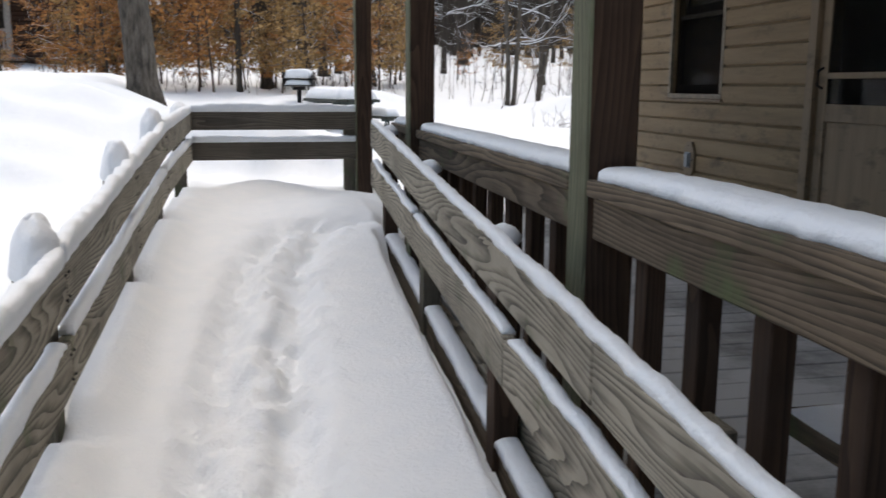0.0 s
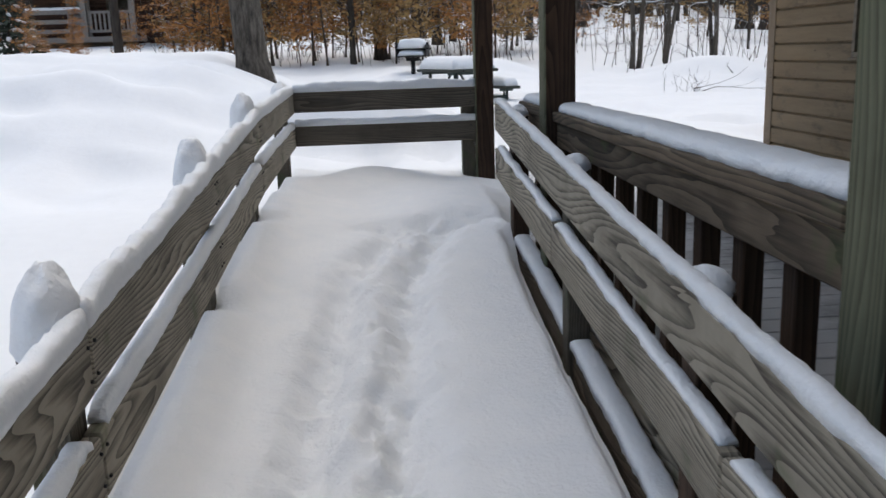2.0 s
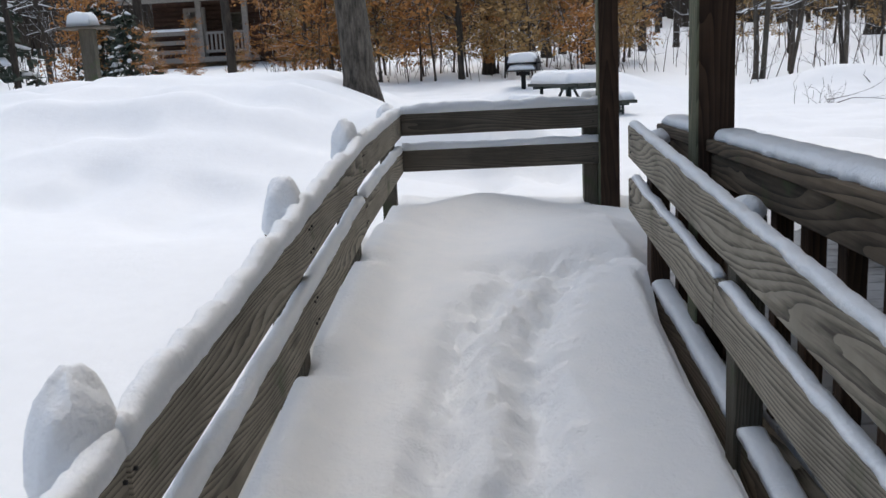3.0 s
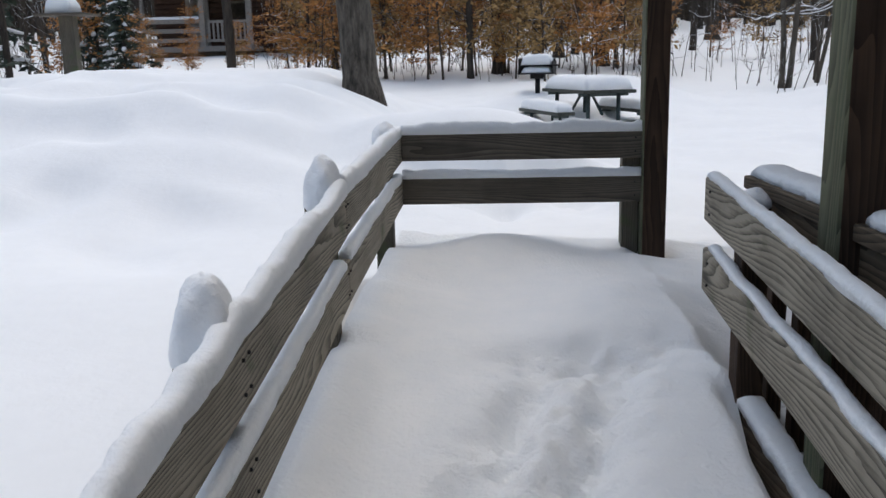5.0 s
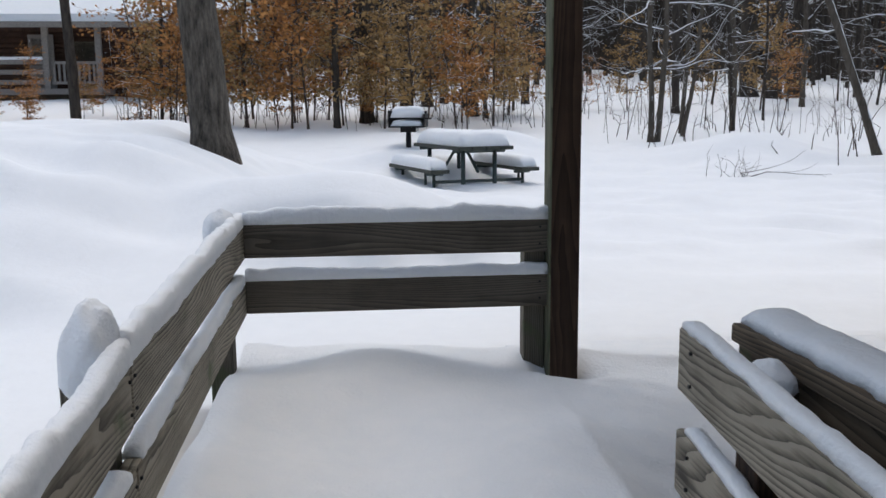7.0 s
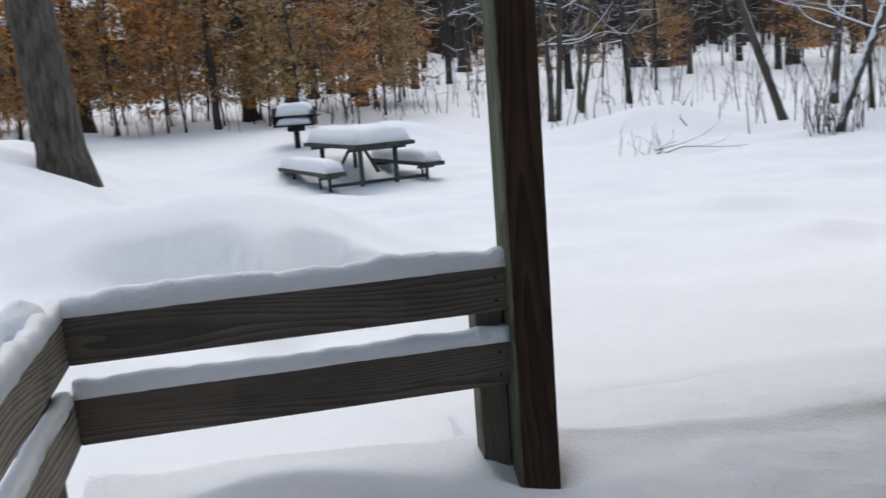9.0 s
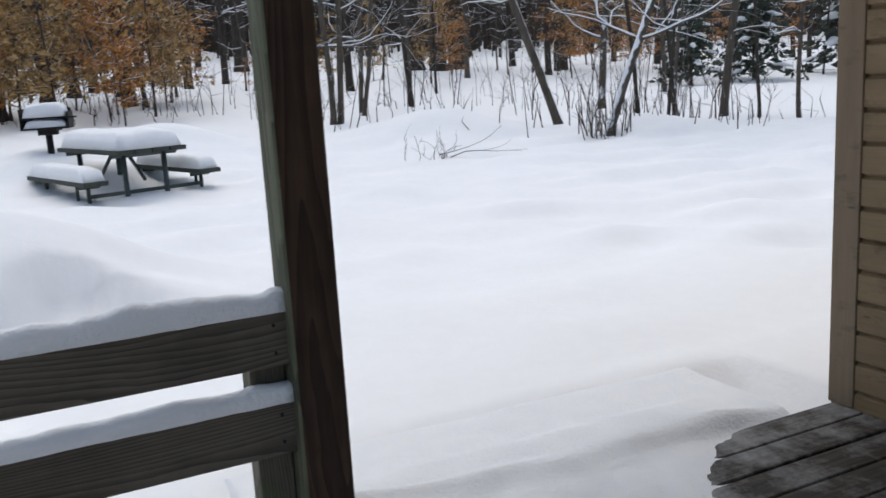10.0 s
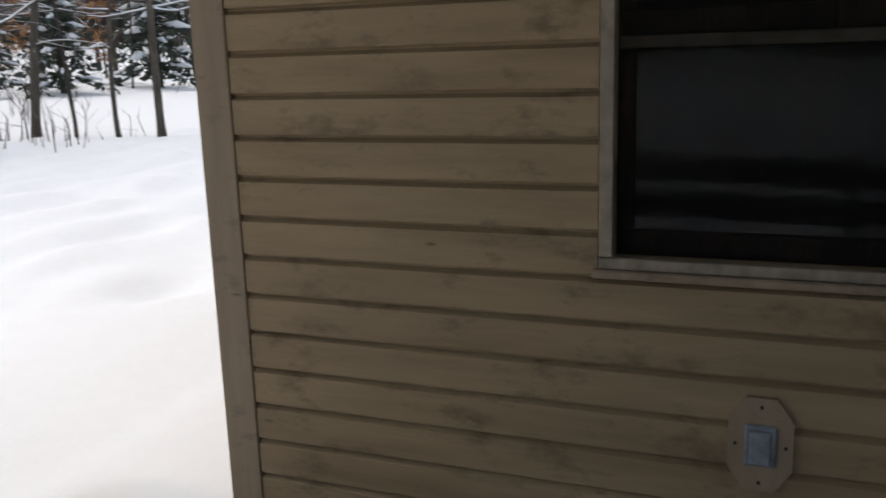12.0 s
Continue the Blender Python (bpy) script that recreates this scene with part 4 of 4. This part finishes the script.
stand(tree_thing("tree", "slim tree leaning over the clearing, snow along its trunk", R, 8, 0.075, BARK_SNOWY, (-0.36, 0.1), 10, 1.6, 1.8, 1, True, crook=0.03), 8.86, 17.8)
stand(tree_thing("tree", "crooked snow-covered tree spreading from a brushy base", R, 8, 0.07, BARK_SNOWY, (0.40, 0.05), 24, 0.9, 2.6, 2, True, crook=0.05), 8.3, 16.1)
LONE = ((0.39, 27.6, 0.2), (2.4, 33.0, 0.2), (3.44, 29.5, 0.2), (-0.32, 25.0, 0.085), (9.5, 42.0, 0.3), (15.4, 37.8, 0.36), (-6.5, 25.7, 0.13),
        (17.6, 38.5, 0.4), (16.0, 37.0, 0.33), (22.0, 30.0, 0.42), (-3.4, 27.5, 0.16), (-9.6, 27.0, 0.15), (1.6, 31, 0.19))
for x, y, r in LONE:
    stand(tree_thing("tree", "tall dark forest trunk with bare lower limbs", R, 13, r, BARK, (R.gauss(0, 0.03), 0), 14, 2.0, 2.0, 1, R.random() < 0.4, crook=0.015), x, y)
SLIM = ((3.8, 28.9, 0.07), (7.6, 23.9, 0.055), (9.57, 25.7, 0.07), (8.93, 24.1, 0.06), (7.42, 23.5, 0.05), (11.95, 21.0, 0.085), (9.66, 16.9, 0.036),
        (11.0, 17.6, 0.036), (11.5, 18.2, 0.04), (12.3, 17.8, 0.085), (13.3, 16.9, 0.045), (13.4, 16.1, 0.075), (15.4, 33.5, 0.1), (16.4, 24.2, 0.065), (10.4, 17.1, 0.03), (12.7, 17.3, 0.035))
for x, y, r in SLIM:
    stand(tree_thing("tree", "slim bare young tree at the wood's edge", R, 8.5, r, BARK_SNOWY if R.random() < 0.6 else BARK, (R.gauss(0, 0.06), R.gauss(0, 0.05)), 16, 1.0, 1.7, 1, R.random() < 0.65, crook=0.035), x, y)

# the wood behind: a few kinds of trees, repeated
kinds = [tree_thing("forest_tree", "bare dark forest tree with snow on some limbs", R, 13, R.uniform(0.09, 0.2), BARK, (R.gauss(0, 0.03), 0), 16, 1.0, 2.2, 1, i % 2 == 0, crook=0.02, sides=8) for i in range(5)]
kinds += [tree_thing("forest_tree", "thin bare forest tree with many fine branches", R, 10, R.uniform(0.035, 0.07), BARK_SNOWY if i % 2 else BARK, (R.gauss(0, 0.06), 0), 20, 0.8, 1.6, 1, i % 2 == 1, crook=0.035, sides=6) for i in range(4)]
beech = [tree_thing("beech_sapling", "young beech keeping its dry orange-brown leaves", R, 4.6, 0.03, TWIG, (R.gauss(0, 0.08), 0), 34, 0.35, 1.15, 1, i == 0, LEAF if i < 3 else LEAF_PALE, 24, 0.068, crook=0.04, sides=6) for i in range(4)]


def hemlock(label, height, rnd):
    t = thing("hemlock", label, "tree", "evergreens")
    tr, nd, sn = Soup(), Soup(), Soup()
    tr.tube([(0, 0, -0.3), (0.02, 0, height * 0.5), (0, 0, height)], [0.07, 0.045, 0.01], 7)
    n = int(height * 12)
    for i in range(n):
        z = 0.25 + (height - 0.3) * i / n
        L = (1 - z / height) * height * 0.36 + 0.15
        a = i * 2.4 + rnd.uniform(-0.3, 0.3)
        d = Vector((math.cos(a), math.sin(a), 0))
        pts = [Vector((0, 0, z)) + d * L * k / 5 + Vector((0, 0, -0.35 * L * (k / 5) ** 2)) for k in range(6)]
        tr.tube(pts, [0.012, 0.01, 0.008, 0.006, 0.004, 0.003], 4)
        for q in pts[1:]:
            for _ in range(9):
                nd.leaf(q + Vector((rnd.gauss(0, 0.09), rnd.gauss(0, 0.09), rnd.gauss(-0.03, 0.04))), rnd.uniform(0.05, 0.11), rnd)
        if rnd.random() < 0.8:
            q = pts[3]
            sn.tube([q - d * 0.22 + Vector((0, 0, 0.06)), q + Vector((0, 0, 0.06)), q + d * 0.2 + Vector((0, 0, 0.01))], [0.025, rnd.uniform(0.04, 0.075), 0.02], 6)
    new("trunk", tr.mesh("trunk", BARK)).parent = t
    new("needles", nd.mesh("needles", NEEDLE, False)).parent = t
    tagged(new("bough_snow", sn.mesh("bough_snow", SNOW)), "snow clumps on the boughs").parent = t
    return t


hem = hemlock("dark green hemlock with snow on its boughs", 2.3, R)
stand(hem, -9.2, 25.5)
for x, y, s in ((-10.3, 26.4, 1.1), (19.6, 26.8, 1.35), (22.5, 27.0, 1.6), (-14.5, 28, 2.0), (27, 27, 2.2)):
    copy_thing(hem, pose(x, y, ground_z(x, y), 0, 0, x * 40) @ Matrix.Diagonal((s, s, s, 1)))


def cabin_view(x, y):
    """The gap in the wood through which the cabin shows."""
    return 20 < y < 37 and -0.40 * (y - 3) < x < -0.235 * (y - 3)


def clear(x, y):
    """Whether a tree of the wood may stand here."""
    edge = 25.5 if x < 4 else 27.0 if x < 14 else 26.0
    return y > edge + 0.8 * nz(x * 0.3, 1) and not (-14.5 < x < -3.0 and 31 < y < 48) and not (13 < x < 34 and 27.8 < y < 31.2) and not cabin_view(x, y)


W = random.Random(5)
used = set()
count = 0
while count < 285:
    x, y = W.uniform(-34, 62), 22 + 46 * W.random() ** 1.25
    if not clear(x, y) or (x > 5 and y < 40 and W.random() < 0.15):
        continue
    i = W.randrange(9)
    s = W.uniform(0.75, 1.25)
    src = kinds[i]
    if i not in used:
        used.add(i)
        stand(src, x, y, W.uniform(0, 6.28), s)
    else:
        copy_thing(src, pose(x, y, ground_z(x, y), 0, 0, W.uniform(0, 360)) @ Matrix.Diagonal((s, s, s, 1)))
    count += 1
# unseen woods on the open side of the yard, added to darken the window's reflection
for k in range(48):
    x, y, s = W.uniform(-46, -19), W.uniform(-22, 15), W.uniform(0.8, 1.3)
    copy_thing(kinds[k % 9], pose(x, y, ground_z(x, y), 0, 0, W.uniform(0, 360)) @ Matrix.Diagonal((s, s, s, 1)))
bused = set()
count = 0
while count < 92:
    x = W.uniform(-11, 4.5) if W.random() < 0.8 else W.uniform(5, 30)
    y = (24.6 if x < 4.6 else 31) + 7 * W.random() ** 1.5
    low = cabin_view(x, y)
    if low and W.random() < 0.6:
        continue
    i = 3 if 0.5 < x < 2.5 else W.randrange(4)
    s = W.uniform(0.3, 0.45) if low else W.uniform(0.5, 1.1)
    if i not in bused:
        bused.add(i)
        stand(beech[i], x, y, W.uniform(0, 6.28), s)
    else:
        copy_thing(beech[i], pose(x, y, ground_z(x, y), 0, 0, W.uniform(0, 360)) @ Matrix.Diagonal((s, s, s, 1)))
    count += 1

# undergrowth: thin stems and twigs
und = Soup()
for k in range(1750):
    x, y = W.uniform(-26, 45), 22 + 26 * W.random() ** 1.6
    if k % 7 == 0:
        x, y = W.uniform(-12, 7), W.uniform(24.3, 29)
    if x > 4 and W.random() < 0.12:
        x, y = W.uniform(5, 16), W.uniform(19.5, 25)
    elif not clear(x, y + 1.2) or (x > 5 and W.random() < 0.65):
        continue
    z = ground_z(x, y)
    h = 0.3 + 2.4 * W.random() ** 2
    lx, ly = W.gauss(0, 0.28), W.gauss(0, 0.2)
    p = [Vector((x, y, z - 0.05)), Vector((x + lx * h * 0.4, y + ly * h * 0.4, z + h * 0.5)), Vector((x + lx * h + W.gauss(0, 0.1), y + ly * h, z + h))]
    r = W.uniform(0.005, 0.013)
    und.tube(p, [r, r * 0.8, 0.003], 4)
    for j in range(W.randrange(2, 7)):
        a = p[1].lerp(p[2], W.random())
        und.tube([a, a + Vector((W.gauss(0, 0.22), W.gauss(0, 0.22), W.uniform(0.05, 0.45)))], [r * 0.5, 0.002], 3)
for _ in range(130):
    x, y = W.gauss(10.6, 1.5), W.gauss(17.0, 0.6)
    if W.random() < 0.35:
        x, y = W.gauss(8.35, 0.22), W.gauss(16.1, 0.15)
    z = ground_z(x, y)
    h = W.uniform(0.15, 0.9)
    und.tube([(x, y, z - 0.05), (x + W.gauss(0, 0.08), y, z + h * 0.6), (x + W.gauss(0, 0.2), y, z + h)], [0.009, 0.006, 0.002], 4)
tagged(new("undergrowth", und.mesh("undergrowth", TWIG)), "tangle of bare twigs and thin stems rising from the snow", "bushes", kind="stuff")

far = Soup()
for _ in range(1500):
    x, y = W.uniform(-70, 110), W.uniform(50, 78)
    z = ground_z(x, y)
    r, h = W.uniform(0.05, 0.22), W.uniform(9, 15)
    far.tube([(x, y, z - 0.2), (x + W.gauss(0, 0.3), y, z + h * 0.5), (x + W.gauss(0, 0.6), y, z + h)], [r, r * 0.7, 0.02], 5)
    for k in range(5):
        a = Vector((x, y, z + W.uniform(1, h * 0.7)))
        far.tube([a, a + Vector((W.gauss(0, 1.2), W.gauss(0, 0.6), W.uniform(0.2, 1.5)))], [r * 0.3, 0.01], 3)
tagged(new("far_wood", far.mesh("far_wood", BARK)), "dense bare wood fading into the distance", "trees", kind="stuff")


def make_backdrop():
    m, nt, b = material("distant_wood", 1.0)
    n = node(nt, "ShaderNodeTexNoise", {"Vector": coords(nt, (1.4, 1.4, 0.12), False), "Scale": 1.0, "Detail": 7.0, "Roughness": 0.7})
    c = mix(nt, ramp(nt, n.outputs[0], 0.35, 0.7), (0.02, 0.015, 0.012), (0.07, 0.053, 0.041))
    nt.links.new(c, b.inputs["Base Color"])
    return m


# ring runs all round; its unseen side is added to block sky from the window
bm = bmesh.new()
prev = None
for i in range(61):
    a = radians(-180 + 6 * i)
    x, y = 10 + 120 * math.sin(a), 86 * math.cos(a)
    row = [bm.verts.new((x, y, -3)), bm.verts.new((x, y, 16 + 2 * nz(i * 0.7, 3)))]
    if prev:
        bm.faces.new((prev[0], row[0], row[1], prev[1]))
    prev = row
tagged(part("backdrop", bm, make_backdrop()), "hazy brown distance of the wood", "backdrop", kind="structure")

# brush poking out of the snow
brush = thing("brush", "small bare bush half buried in the snow", "bush")
s = Soup()
b0 = Vector((5.37, 15.75, ground_z(5.37, 15.75)))
for _ in range(13):
    a = W.uniform(0, 6.28)
    limb(s, W, b0 + Vector((W.gauss(0, 0.16), W.gauss(0, 0.1), -0.03)), (math.cos(a) * 0.8, math.sin(a) * 0.5, W.uniform(0.1, 0.9)), W.uniform(0.2, 0.6), 0.0045, 1, 4)
limb(s, W, b0 + Vector((0.25, 0, 0.0)), (1, 0.1, 0.3), 1.1, 0.008, 1, 5)
limb(s, W, b0 + Vector((0.1, 0, 0.05)), (1, 0.15, 0.35), 0.8, 0.007, 1, 5)
new("crown", s.mesh("crown", TWIG)).parent = brush

# ---- pieces of wall and floor ----
EXP = 0.1158


def plank_mesh(length):
    """Drop siding: a flat face with a recessed cove along its upper edge."""
    prof = [(0.011, 0.0), (-0.007, 0.0), (-0.009, 0.004), (-0.009, 0.096), (0.005, 0.104), (0.0085, 0.107), (0.009, EXP - 0.001), (0.011, EXP - 0.001)]
    bm = bmesh.new()
    e = [[bm.verts.new((x, s * length / 2, z)) for x, z in prof] for s in (-1, 1)]
    for i in range(len(prof)):
        j = (i + 1) % len(prof)
        bm.faces.new((e[0][i], e[0][j], e[1][j], e[1][i]))
    bm.faces.new(e[0][::-1])
    bm.faces.new(e[1])
    bmesh.ops.recalc_face_normals(bm, faces=bm.faces)
    return mesh_of("plank", bm, TAN)


planks = {}
rows_n = 22
for i in range(rows_n):
    z = -0.044 + i * EXP
    if WIN[2] - 0.052 < z + EXP - 0.01 and z < WIN[3] + 0.03:
        runs = [(WIN[1] + 0.037, HY - 0.102), (DOOR[1] + 0.072, WIN[0] - 0.037)]
        if z < WIN[2] - 0.052:
            runs = [(DOOR[1] + 0.072, WIN[0] - 0.052), (WIN[1] + 0.052, HY - 0.102)]
    else:
        runs = [(DOOR[1] + 0.072, HY - 0.102)]
    runs.append((-3.1, DOOR[0] - 0.072))
    if z > DOOR[3] + 0.07:
        runs = [(-3.1, HY - 0.102)]
    for a, b in runs:
        key = round(b - a, 3)
        if key not in planks:
            planks[key] = plank_mesh(key)
        ob = new("plank", planks[key])
        ob.parent = house
        ob.location = (WALL, (a + b) / 2, z)
bm = add_box(bmesh.new(), (-(WALL - 1.09) / 2 + 0.002, -0.067, -0.045), ((WALL - 1.09) / 2 - 0.016, 0.067, 0.0), 0.004)
deck_board = mesh_of("deck_board", bm, DECK)
y = 7.58
D = random.Random(2)
while y > -2.9:
    ob = new("deck_board", deck_board)
    ob.parent = porch
    ob.location = ((WALL + 1.09) / 2, y, D.uniform(-0.002, 0.002))
    y -= 0.142
